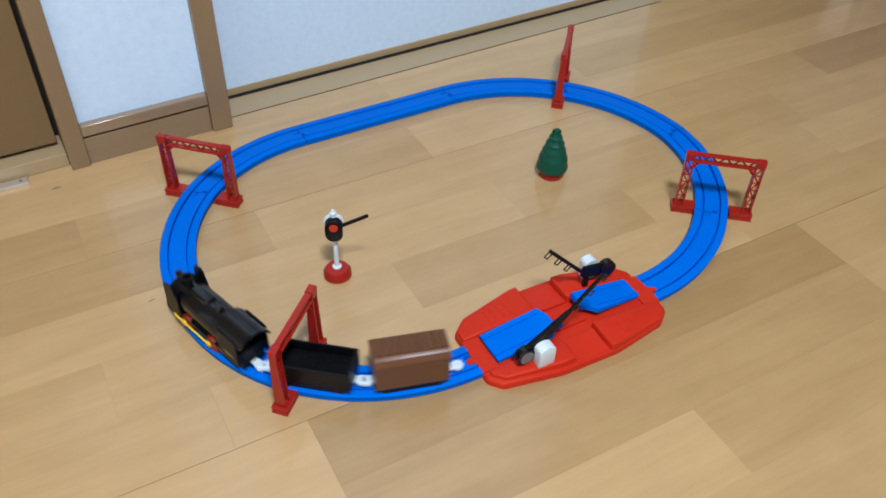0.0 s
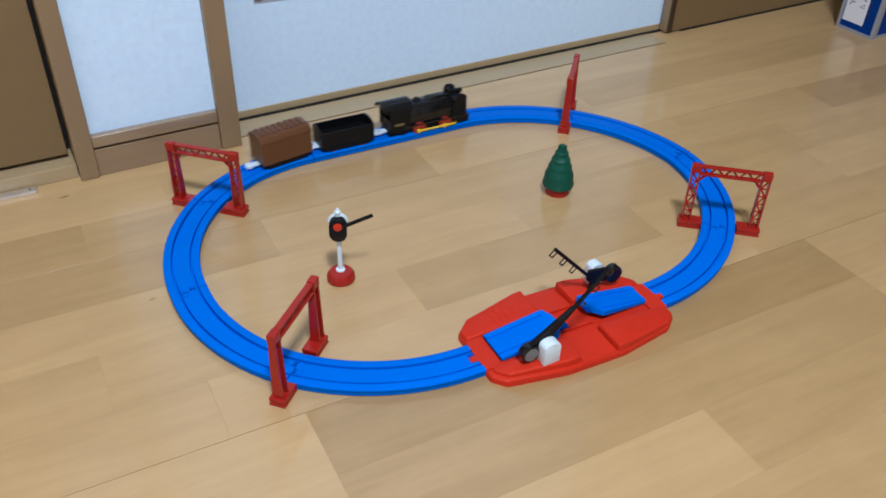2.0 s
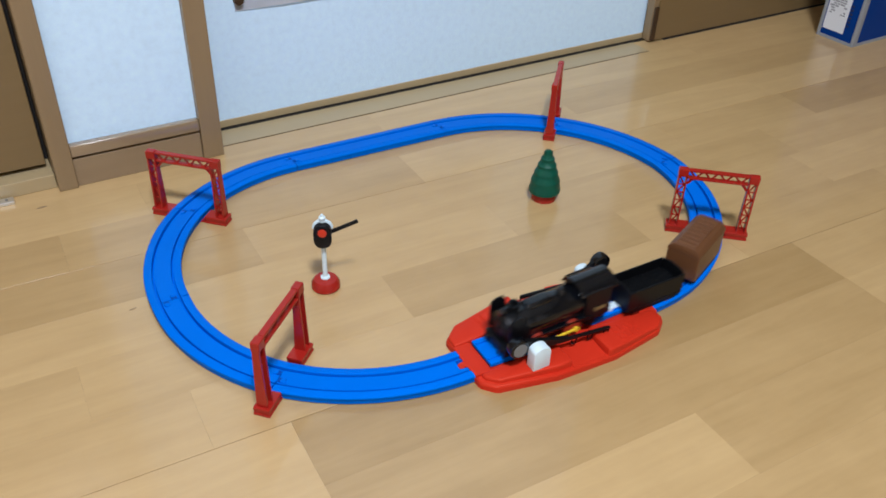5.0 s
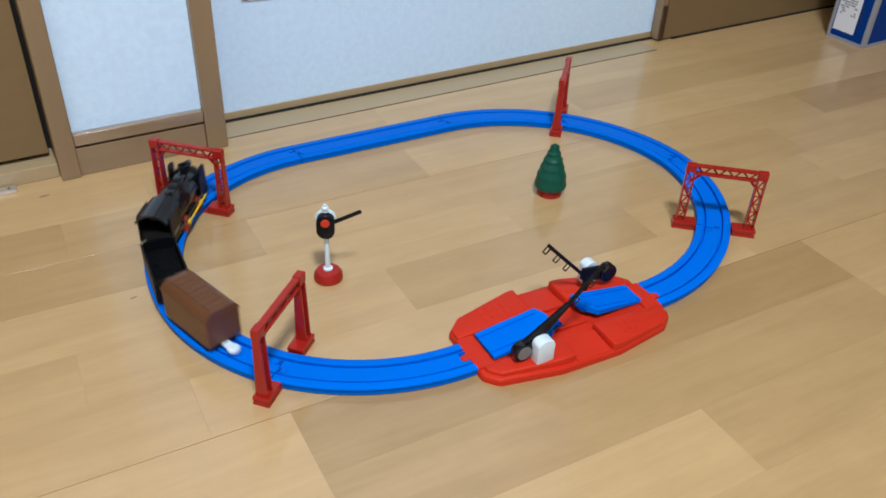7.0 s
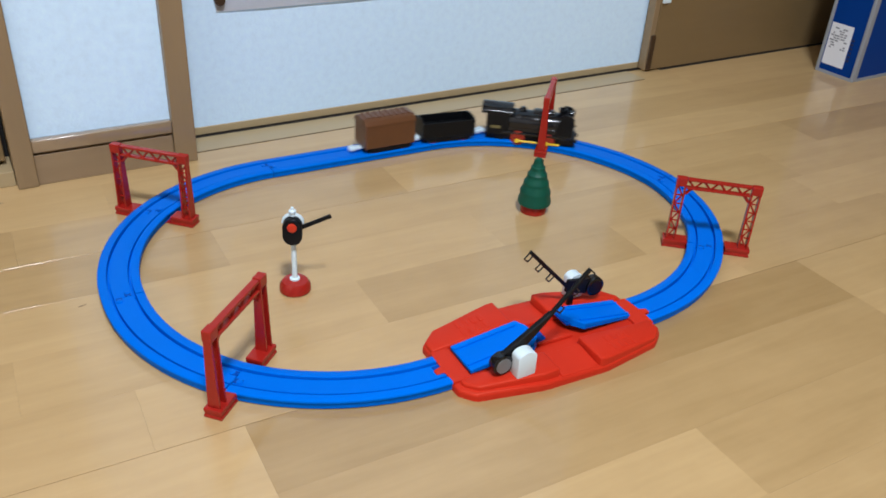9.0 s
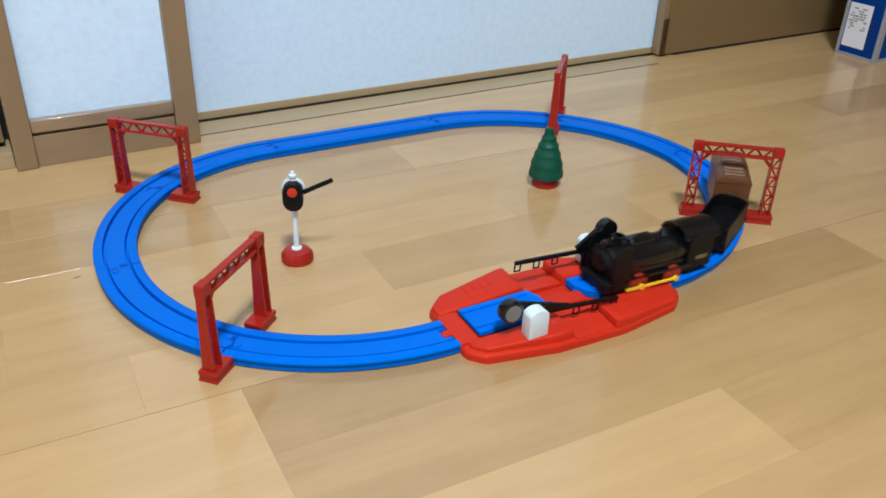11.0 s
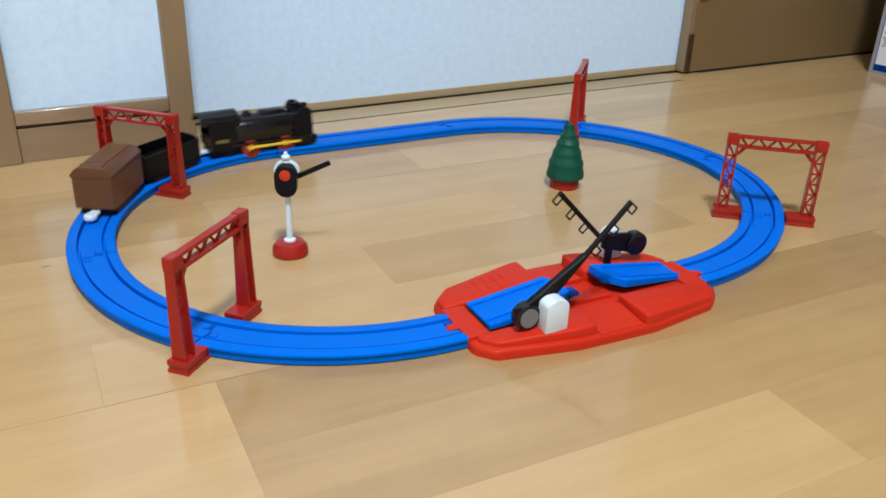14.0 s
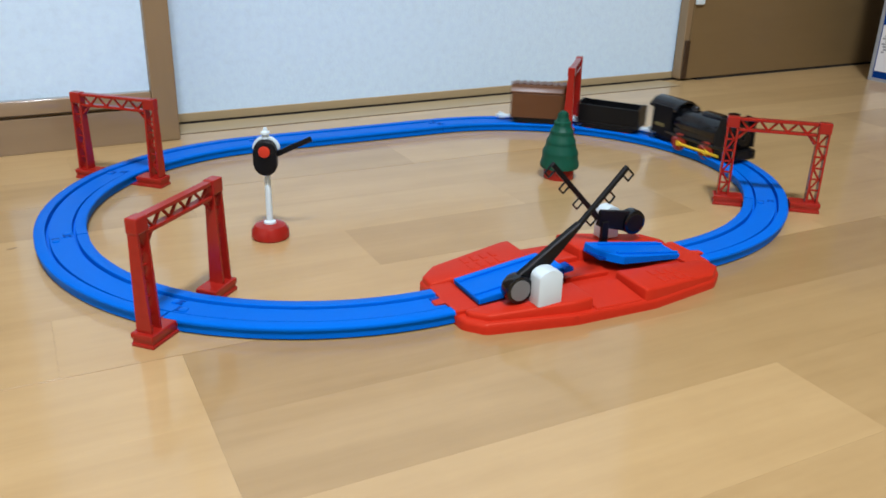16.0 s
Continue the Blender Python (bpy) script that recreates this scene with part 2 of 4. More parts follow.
def on_track(u):
    """The track's middle at the distance u along it, clockwise from the crossing's end."""
    u %= LOOP
    for u0, length, a, b, bend in PIECES:
        if u <= u0 + length + 1e-9:
            break
    k = (u - u0) / length
    d = (b - a).normalized()
    if not bend:
        return a + (b - a) * k
    r = length / bend
    side = Vector((d.y, -d.x))  # towards the middle of the loop
    mid = (a + b) / 2 + side * (r * math.cos(bend / 2))
    ang = (k - 0.5) * bend
    return mid + r * (-side * math.cos(ang) + d * math.sin(ang))


# ---- room ----
ANGLE = math.degrees(math.atan(0.031))
WALL = pose(-0.182, 0.277, 0, 0, 0, ANGLE)  # along the wall from the middle post's corner, y into the wall


def room():
    # walls behind everything
    bm = bmesh.new()
    box(bm, -2.4, 2.0, 0.09, 0.19, 0, 2.4)
    tagged(part("wall_north", bm, PLASTER, m=WALL), "plain wallpapered wall behind the sliding doors", "wall", kind="structure")
    bm = bmesh.new()
    box(bm, -2.05, -1.95, -3.5, 0.5, 0, 2.4)
    tagged(part("wall_west", bm, PLASTER), "off-white wallpapered room wall", "wall", kind="structure")
    bm = bmesh.new()
    box(bm, 1.62, 1.72, -3.5, 0.5, 0, 2.4)
    tagged(part("wall_east", bm, DOOR), "brown laminate closet wall in shade", "wall", kind="structure")
    bm = bmesh.new()
    box(bm, -2.05, 1.72, -3.6, -3.5, 0, 2.4)
    tagged(part("wall_south", bm, PLASTER), "off-white wallpapered room wall", "wall", kind="structure")
    bm = bmesh.new()
    box(bm, -2.05, 1.72, -3.6, 0.6, 2.4, 2.5)
    tagged(part("ceiling", bm, PLASTER), "plain off-white papered ceiling", "ceiling", kind="structure")

    # left post, middle post
    for x0, x1, nm in ((-0.202, -0.180, "post_1"), (-0.026, 0.0, "post_2")):
        bm = bmesh.new()
        box(bm, x0, x1, 0, 0.09, 0, 2.4, 0.0015)
        tagged(part(nm, bm, TRIM, m=WALL), "brown wood-grain laminate door post", "post", kind="structure")
    # papered panel between the posts, with its skirting
    bm = bmesh.new()
    box(bm, -0.180, -0.026, 0.012, 0.09, 0.0, 2.4)
    tagged(part("wall_panel", bm, PAPER_WALL, m=WALL), "bluish white embossed wallpaper between brown posts", "wall", kind="structure")
    bm = bmesh.new()
    box(bm, -0.180, -0.0265, 0.004, 0.0115, 0.0, 0.0365, 0.0008)
    base = tagged(part("baseboard", bm, TRIM_X, m=WALL), "brown wood-grain skirting board with a rounded cap", "baseboard", kind="structure")
    bm = bmesh.new()
    box(bm, -0.180, -0.0265, 0.0085, 0.0115, 0.0365, 0.0402)
    part("groove", bm, DOOR, base)
    bm = bmesh.new()
    box(bm, -0.180, -0.0265, 0.0012, 0.0118, 0.0402, 0.0550, 0.0014, 3)
    part("cap", bm, TRIM_GLOSS, base, smooth=True)

    # left door, standing back between its track and the post
    door = tagged(empty("door_1", WALL), "brown laminate sliding door, closed, with dark gaps", "door", kind="structure")
    bm = bmesh.new()
    box(bm, -1.1, -0.2075, 0.032, 0.06, 0.024, 2.0, 0.001)
    part("panel", bm, DOOR, door)
    # black sheet behind the panel, shade for the gaps around it
    bm = bmesh.new()
    box(bm, -1.1, -0.2025, 0.06, 0.085, 0.0, 2.0)
    part("recess_shade", bm, DARK, door)
    bm = bmesh.new()
    box(bm, -1.1, -0.2025, 0.013, 0.058, 0.0, 0.018, 0.001)
    tagged(part("threshold_1", bm, SILL, m=WALL), "light brown wooden door sill", "sill", kind="structure")

    # right sliding door with its sill: flush boards, a sunk groove, then the low rail
    bm = bmesh.new()
    box(bm, 0.0005, 0.752, 0.0228, 0.0650, 0.0, 0.0010, 0.0005)
    tagged(part("threshold_2", bm, SILL, m=WALL), "light brown wooden floor sill with a sliding groove", "sill", kind="structure")
    bm = bmesh.new()
    box(bm, 0.0005, 0.752, 0.0216, 0.0228, 0.0, 0.0004)
    tagged(part("threshold_joint", bm, BRONZE, m=WALL), "thin dark joint between sill and floor", "joint", kind="structure")
    slide = tagged(empty("door_2", WALL), "white papered sliding door with a low brown rail", "door", kind="structure")
    # the groove's shade, as a black strip under the rail
    bm = bmesh.new()
    box(bm, 0.001, 0.812, 0.0650, 0.0895, 0.0, 0.0006)
    part("groove_shade", bm, DARK, slide)
    bm = bmesh.new()
    box(bm, 0.001, 0.812, 0.0712, 0.0890, 0.0016, 0.0118, 0.0007)
    part("bottom_rail", bm, SILL, slide)
    bm = bmesh.new()
    box(bm, 0.001, 0.7870, 0.0730, 0.0890, 0.0118, 1.9)
    part("paper_panel", bm, PAPER_WALL, slide, "bluish white embossed paper")
    bm = bmesh.new()
    box(bm, 0.7870, 0.815, 0.0700, 0.0890, 0.0118, 1.9, 0.0008)
    part("stile", bm, TRIM, slide)
    bm = bmesh.new()
    cyl(bm, (0.0625, 0.0728, 0.1735), (0.0625, 0.0655, 0.1735), 0.0065, n=24, bevel=0.0010)
    cyl(bm, (0.0625, 0.0655, 0.1735), (0.0625, 0.0648, 0.1735), 0.0040, n=20)
    part("finger_pull", bm, BRONZE, slide, "round brown finger pull")
    # sheet of paper on the sliding door, its lower edge standing off a little
    bm = bmesh.new()
    cols = 16
    rows_ = []
    for j in range(9):
        row = []
        for i in range(cols + 1):
            x = 0.0575 + 0.42 * i / cols
            k = j / 8
            z = 0.1585 + 0.3 * k + 0.003 * i / cols
            lift = 0.0022 * (1 - k) * min(1, i / 3) + 0.0003 * math.sin(i * 1.1) * (1 - k)
            row.append(bm.verts.new((x, 0.0722 - lift, z)))
        rows_.append(row)
    for a, b in zip(rows_, rows_[1:]):
        for i in range(cols):
            bm.faces.new((a[i], a[i + 1], b[i + 1], b[i]))
    bmesh.ops.solidify(bm, geom=bm.faces[:], thickness=0.0004)
    tagged(part("paper_sheet", bm, POSTER, m=WALL, smooth=True), "white paper sheet hanging on the sliding door", "paper")
    # right door in front
    d3 = tagged(empty("door_3", WALL), "brown laminate sliding door with a dark edge pull", "door", kind="structure")
    bm = bmesh.new()
    box(bm, 0.7885, 1.9, 0.051, 0.0690, 0.003, 1.95, 0.0012)
    part("panel", bm, DOOR, d3)
    # black strip painted in for the shade below the panel
    bm = bmesh.new()
    box(bm, 0.8125, 1.9, 0.0500, 0.0690, 0.0, 0.0022)
    part("gap_shade", bm, DARK, d3)
    bm = bmesh.new()
    box(bm, 0.777, 0.788, 0.052, 0.0690, 0.003, 1.95, 0.001)
    part("edge_strip", bm, TRIM, d3)
    bm = bmesh.new()
    box(bm, 0.7785, 0.7885, 0.0485, 0.052, 0.004, 0.063, 0.0012, 3)
    box(bm, 0.7815, 0.7855, 0.047, 0.0485, 0.03, 0.033, 0.0004)
    part("edge_pull", bm, BRONZE, d3, "dark brown metal edge pull")
    bm = bmesh.new()
    box(bm, 0.789, 0.805, 0.0465, 0.051, 0.116, 0.17, 0.001)
    part("catch", bm, WHITE, d3, "pale plastic catch")

    # ceiling lamp, the room's one light
    lamp = tagged(empty("ceiling_lamp", pose(LAMP_X, LAMP_Y, 2.4)), "round white ceiling lamp, switched on", "lamp")
    bm = bmesh.new()
    spin(bm, [(0, 0), (0.27, 0), (0.27, -0.02), (0.0, -0.02)], 48)
    part("housing", bm, WHITE, lamp)
    bm = bmesh.new()
    spin(bm, [(0.0, -0.0215), (0.25, -0.0215), (0.25, -0.05), (0.22, -0.075), (0.12, -0.09), (0, -0.095)], 48)
    part("diffuser", bm, LAMP_GLASS, lamp, smooth=True)


LAMP_X, LAMP_Y = -0.45, -1.25
_l = bpy.data.lights.new("lamp_light", "AREA")
_l.shape, _l.size, _l.energy, _l.color = "DISK", 0.36, LAMP_POWER, (0.915, 0.985, 1.13)
_lo = new("lamp_light", _l)
_lo.matrix_basis = pose(LAMP_X, LAMP_Y, 2.29)


# ---- track ----
def rail_profile():
    """Half a rail's section, outer edge to middle: (across, height)."""
    return [(0.0175, 0.0), (0.0176, 0.0054), (0.0188, 0.0058), (0.0190, 0.0070), (0.0187, 0.0079), (0.0180, 0.0084), (0.0111, 0.0084), (0.0107, 0.0080), (0.0105, 0.0032), (0.0086, 0.0032), (0.0082, 0.0072)]


def rail(u0, length, a, b, bend, name, label):
    half = rail_profile()
    prof = half + [(-x, z) for x, z in half[::-1]]
    n = 1 if not bend else 14
    gap = 0.0004
    bm = bmesh.new()
    rings = []
    center = on_track(u0 + length / 2)
    for i in range(n + 1):
        s = gap + (length - 2 * gap) * i / n
        p = on_track(u0 + s)
        d = (on_track(u0 + min(s + 0.0006, length)) - on_track(u0 + max(s - 0.0006, 0))).normalized()
        side = Vector((-d.y, d.x))
        rings.append([bm.verts.new((*(p + side * x - center), z)) for x, z in prof])
    k = len(prof)
    for r0, r1 in zip(rings, rings[1:]):
        for i in range(k - 1):
            bm.faces.new((r0[i], r0[i + 1], r1[i + 1], r1[i]))
        bm.faces.new((r0[k - 1], r0[0], r1[0], r1[k - 1]))
    bm.faces.new(rings[0])
    bm.faces.new(rings[-1][::-1])
    thing = tagged(empty(name, pose(center.x, center.y, 0.0012)), label, "toy track", "pieces of the toy track")
    part("rail", bm, BLUE, thing, smooth=True)
    # tongues at both ends, and darkened blocks beside them for the slots' shade
    for s, sg in ((0.0, 1), (length, -1)):
        p = on_track(u0 + s + sg * 1e-4)
        d = (on_track(u0 + s + sg * 0.002) - p).normalized()
        m = Matrix.Translation((*(p - center), 0)) @ Matrix(((d.x, -d.y, 0, 0), (d.y, d.x, 0, 0), (0, 0, 1, 0), (0, 0, 0, 1)))
        bm = bmesh.new()
        box(bm, -0.0056, 0.0004, 0.0028, 0.0054, 0.0066, 0.0077, 0.0005, 1)
        cyl(bm, (-0.0058, 0.0043, 0.0066), (-0.0058, 0.0043, 0.0082), 0.0029, n=18, bevel=0.0005)
        part("tongue", bm, BLUE, thing, m=m, smooth=True)
        bm = bmesh.new()
        box(bm, 0.0002, 0.0074, -0.0068, -0.0014, 0.0066, 0.0079, 0.0004, 1)
        part("slot_shade", bm, BLUE_SLOT, thing, m=m)
    return thing


def gantry(m, label):
    """A lattice gantry: x across the track, y along it."""
    g = tagged(empty("track_gantry", m), label, "toy gantry", "red gantries over the track")
    for sg in (-1, 1):
        bm = bmesh.new()
        x0, x1 = sorted((sg * 0.0200, sg * 0.0460))
        box(bm, x0, x1, -0.0078, 0.0078, 0.0050, 0.0090, 0.0008)
        box(bm, x0, x1, -0.0078, 0.0078, 0.0, 0.0024, 0.0005)
        box(bm, x0 + 0.0008, x1 - 0.0008, -0.0070, 0.0070, 0.0018, 0.0056)
        part("foot", bm, RED_DEEP, g)
        # leg: side frames that taper upwards, lattice between
        bm = bmesh.new()

        def legbar(xa, xb, z0, z1, d0, d1):
            lo = [bm.verts.new((x, y, z0)) for x, y in ((xa, -d0), (xb, -d0), (xb, d0), (xa, d0))]
            hi = [bm.verts.new((x, y, z1)) for x, y in ((xa, -d1), (xb, -d1), (xb, d1), (xa, d1))]
            bm.faces.new(hi), bm.faces.new(lo[::-1])
            for i in range(4):
                bm.faces.new((lo[i], lo[(i + 1) % 4], hi[(i + 1) % 4], hi[i]))

        xo, xi = sg * 0.0432, sg * 0.0330
        legbar(*sorted((xo, xo - sg * 0.0017)), 0.0090, 0.070, 0.0052, 0.0033)
        legbar(*sorted((xi, xi + sg * 0.0017)), 0.0090, 0.070, 0.0052, 0.0033)
        steps = 6
        za, zb = 0.0095, 0.068
        for i in range(steps):
            z0, z1 = za + (zb - za) * i / steps, za + (zb - za) * (i + 1) / steps
            a, b = (xo - sg * 0.002, z0), (xi + sg * 0.002, z1)
            if i % 2:
                a, b = (xi + sg * 0.002, z0), (xo - sg * 0.002, z1)
            cyl(bm, (a[0], 0.0, a[1]), (b[0], 0.0, b[1]), 0.00092, n=6)
            cyl(bm, (xo, 0, z0), (xi, 0, z0), 0.0009, n=6)
        box(bm, *sorted((sg * 0.0438, sg * 0.0328)), -0.0040, 0.0040, 0.0690, 0.0785, 0.0009)
        part("leg", bm, RED_DEEP, g)
    bm = bmesh.new()
    box(bm, -0.0325, 0.0325, -0.003, 0.003, 0.0755, 0.078, 0.0004)
    box(bm, -0.0325, 0.0325, -0.003, 0.003, 0.0665, 0.0688, 0.0004)
    for i in range(8):
        x0, x1 = -0.0325 + 0.065 * i / 8, -0.0325 + 0.065 * (i + 1) / 8
        z0, z1 = (0.068, 0.0765) if i % 2 else (0.0765, 0.068)
        cyl(bm, (x0, 0, z0), (x1, 0, z1), 0.0011, n=6)
    for sg in (-1, 1):
        cyl(bm, (sg * 0.0325, 0, 0.060), (sg * 0.026, 0, 0.0675), 0.0016, n=6)
    part("beam", bm, RED_DEEP, g)
    bm = bmesh.new()
    box(bm, -0.021, 0.021, -0.007, 0.007, 0.0, 0.0011)
    part("tie", bm, RED_DEEP, g)
    for o in g.children:  # the legs stand a little taller than their plan
        for q in o.data.vertices:
            if q.co.z > 0.0091:
                q.co.z = 0.0091 + (q.co.z - 0.0091) * 1.036
    return g


# ---- level crossing ----
CROSS = pose(JOINTS[9].x / 2 + JOINTS[0].x / 2, -0.2145, 0, 0, 0, -0.6)
NEAR_HUB = Vector((0.0285 * math.cos(radians(168)), 0, 0.0285 * math.sin(radians(168))))
RAISED = 46.0


def crossing():
    """Local x runs along the track, y away from the camera's side."""
    c = tagged(empty("level_crossing", CROSS), "red plastic toy level crossing with blue track flaps and lifting arms", "toy crossing")
    end = 0.1045
    out = [(-end, -0.0285), (-0.0935, -0.0410), (-0.0335, -0.0520), (0.030, -0.0530), (0.0905, -0.0430), (end, -0.0320)]
    out += [(-x, -y * 1.13) for x, y in out]
    bm = bmesh.new()
    prism(bm, out, 0.0, 0.0072, 0.003, 3)
    part("base", bm, RED, c, smooth=True)
    # raised blocks at the four corners, higher towards the road
    blocks = [
        [(-0.099, -0.0265), (-0.0895, -0.0370), (-0.032, -0.0480), (-0.018, -0.0480), (-0.018, -0.0215), (-0.099, -0.0215)],
        [(0.0215, -0.0515), (0.030, -0.0516), (0.0895, -0.0418), (0.1028, -0.0312), (0.1028, -0.0215), (0.0215, -0.0215)],
    ]
    blocks += [[(-x, -y * (1.13 if abs(y) > 0.03 else 1)) for x, y in b] for b in blocks]
    blocks[1][4:] = [(0.1028, -0.0170), (0.0215, -0.0170)]
    for b in blocks:
        rise = 0.0062 if b[-1][1] < 0 else 0.0078
        bm = bmesh.new()
        prism(bm, b, 0.005, lambda x, y: 0.0105 + rise * (1 - min(1, abs(x) / 0.1)), 0.002, 3)
        part("block", bm, RED, c, smooth=True)
    # road over the middle: sloping ramps and a low deck between the tracks
    for sg in (-1, 1):
        bm = bmesh.new()
        lo = [(-0.0170, 0.0505), (0.0205, 0.0505), (0.0205, 0.0215), (-0.0170, 0.0215)]
        prism(bm, [(x * -sg if sg > 0 else x, y * sg) for x, y in lo], 0.004, lambda x, y: 0.0082 + 0.0028 * (1 - (abs(y) - 0.0215) / 0.029), 0.0006, 1)
        part("ramp", bm, RED, c)
    bm = bmesh.new()
    prism(bm, [(-0.013, -0.0075), (0.024, -0.0075), (0.024, 0.0075), (-0.013, 0.0075)], 0.004, 0.0105, 0.0008, 1)
    part("deck", bm, RED, c)
    # end collars that take the rails
    for sg in (-1, 1):
        bm = bmesh.new()
        prism(bm, [(sg * 0.0875, -0.0212), (sg * 0.1050, -0.0212), (sg * 0.1050, -0.007), (sg * 0.1125, -0.0065), (sg * 0.1125, -0.0005), (sg * 0.1050, 0.0), (sg * 0.1050, 0.0212), (sg * 0.0875, 0.0212)][:: 1 if sg > 0 else -1], 0.004, 0.0098, 0.0006, 1)
        part("collar", bm, RED, c)
        # raised tread bars on two of the blocks, in two rows
        rise = 0.0062 if sg > 0 else 0.0078
        for yy in ((-0.0400, -0.0290) if sg > 0 else (0.0310, 0.0420)):
            for i in range(4):
                x0 = 0.044 + 0.0075 * i
                z0 = 0.0105 + rise * (1 - x0 / 0.1)
                bm = bmesh.new()
                box(bm, -0.0022, 0.0022, -0.0042, 0.0042, -0.0010, 0.0006, 0.0004, 1)
                part("tread", bm, RED, c, m=pose(sg * x0, yy, z0, 0, sg * math.degrees(math.atan(rise / 0.1)), 0))
    # blue flaps, hinged at their outer ends, rising to the road
    for sg in (-1, 1):
        f = empty("flap", pose(-0.0865 if sg < 0 else 0.0895, 0.001 if sg < 0 else 0.003, 0.0116 if sg < 0 else 0.0110, 0, 0, 0 if sg < 0 else 180))
        f.parent = c
        bm = bmesh.new()
        left = [(0, -0.0180), (0.062, -0.0180), (0.0700, -0.011), (0.0700, 0.006), (0.0650, 0.0180), (0, 0.0180)]
        right = [(0, -0.0180), (0.0690, -0.0180), (0.0690, -0.006), (0.0650, 0.003), (0.0555, 0.0125), (0, 0.0090)]
        prism(bm, left if sg < 0 else right, lambda x, y: -0.0024 - (0.0046 if sg < 0 else 0.0030) * x / 0.07, 0.0012, 0.0006, 1)
        part("plate", bm, BLUE, f)
        bm = bmesh.new()
        for y0, x1 in ((-0.0125, 0.0615), (0.0105 if sg < 0 else 0.0055, 0.0615 if sg < 0 else 0.058)):
            box(bm, 0.001, x1, y0, y0 + 0.002, 0.001, 0.0026, 0.0003, 1)
        part("rib", bm, BLUE, f)
        bm = bmesh.new()
        if sg < 0:
            box(bm, 0.066, 0.0765, -0.014, -0.003, -0.0035, -0.0005, 0.0006, 1)
        else:
            box(bm, 0.064, 0.0700, -0.014, 0.004, -0.0050, -0.0030, 0.0004, 1)
        part("pusher", bm, BLUE_SLOT, f)
        FLAPS.append(f)
    # pillars and arms
    for sg in (-1, 1):
        pil = empty("pillar", pose(-0.0490 if sg < 0 else 0.0550, sg * 0.0375 + (0.003 if sg > 0 else 0), 0.0130 if sg < 0 else 0.0150, 0, 0, 0 if sg < 0 else 180))
        pil.parent = c
        bm = bmesh.new()
        hw, hz = (0.0088, 0.0188) if sg < 0 else (0.0076, 0.0195)
        pts = [(-hw, 0), (hw, 0), (hw, hz)] + [(hw * math.cos(radians(a)), hz + 0.0055 * math.sin(radians(a))) for a in range(15, 180, 15)] + [(-hw, hz)]
        prism(bm, pts, -0.0055, 0.0055, 0.0008, 2, m=pose(0, 0, 0, 90))
        part("post", bm, WHITE, pil, "white plastic post", smooth=True)
        near = sg < 0
        if not near:
            bm = bmesh.new()
            box(bm, 0.0410, 0.0470, 0.0265, 0.0300, 0.0105, 0.0325, 0.0005, 1)
            part("bracket", bm, BLACK, c, "black arm bracket")
        arm = empty("arm", pose(*((-0.0420, -0.0290, 0.0385) if near else (0.0415, 0.0300, 0.0325)), 0, 0, 0 if near else 180))
        arm.parent = c
        # the counterweights are cranked upwards
        back = 168 if near else 142
        far_out = 0.0285 if near else 0.029
        bx, bz = far_out * math.cos(radians(back)), far_out * math.sin(radians(back))
        reach = 0.078 if near else 0.069
        bm = bmesh.new()
        box(bm, -0.002, reach, -0.0016, 0.0016, -0.0018, 0.0018, 0.0006, 1)
        side = Vector((-bz, bx)).normalized()
        a0, a1 = Vector((bx, bz)), Vector((0.030, 0) if near else (0.004, 0))
        w1 = 0.0019 if near else 0.0062
        pts = [a0 + side * 0.0082, a1 + side * w1, a1 - side * w1, a0 - side * 0.0082]
        prism(bm, [tuple(q) for q in pts], -0.0021, 0.0021, 0.0008, 1, m=pose(0, 0, 0, 90))
        part("bar", bm, BLACK, arm)
        bm = bmesh.new()
        cyl(bm, (bx, -0.0045, bz), (bx, 0.0045, bz), 0.0096, n=28, bevel=0.0008)
        part("counterweight", bm, BLACK_SATIN, arm, smooth=True)
        bm = bmesh.new()
        cyl(bm, (bx, -0.0050, bz), (bx, 0.0050, bz), 0.0070, n=24)
        part("disc", bm, GREY if near else BLACK, arm, "grey disc" if near else "black disc")
        for x0 in (reach - 0.044, reach - 0.025, reach - 0.006):
            bm = bmesh.new()
            for a, b in (((x0, -0.0015), (x0, -0.008)), ((x0, -0.008), (x0 + 0.0055, -0.008)), ((x0 + 0.0055, -0.008), (x0 + 0.0055, -0.0015))):
                cyl(bm, (a[0], 0, a[1]), (b[0], 0, b[1]), 0.0007, n=6)
            part("lamp_loop", bm, BLACK_SATIN, arm, "small black hanging loop")
        ARMS.append(arm)
    return c


FLAPS, ARMS = [], []


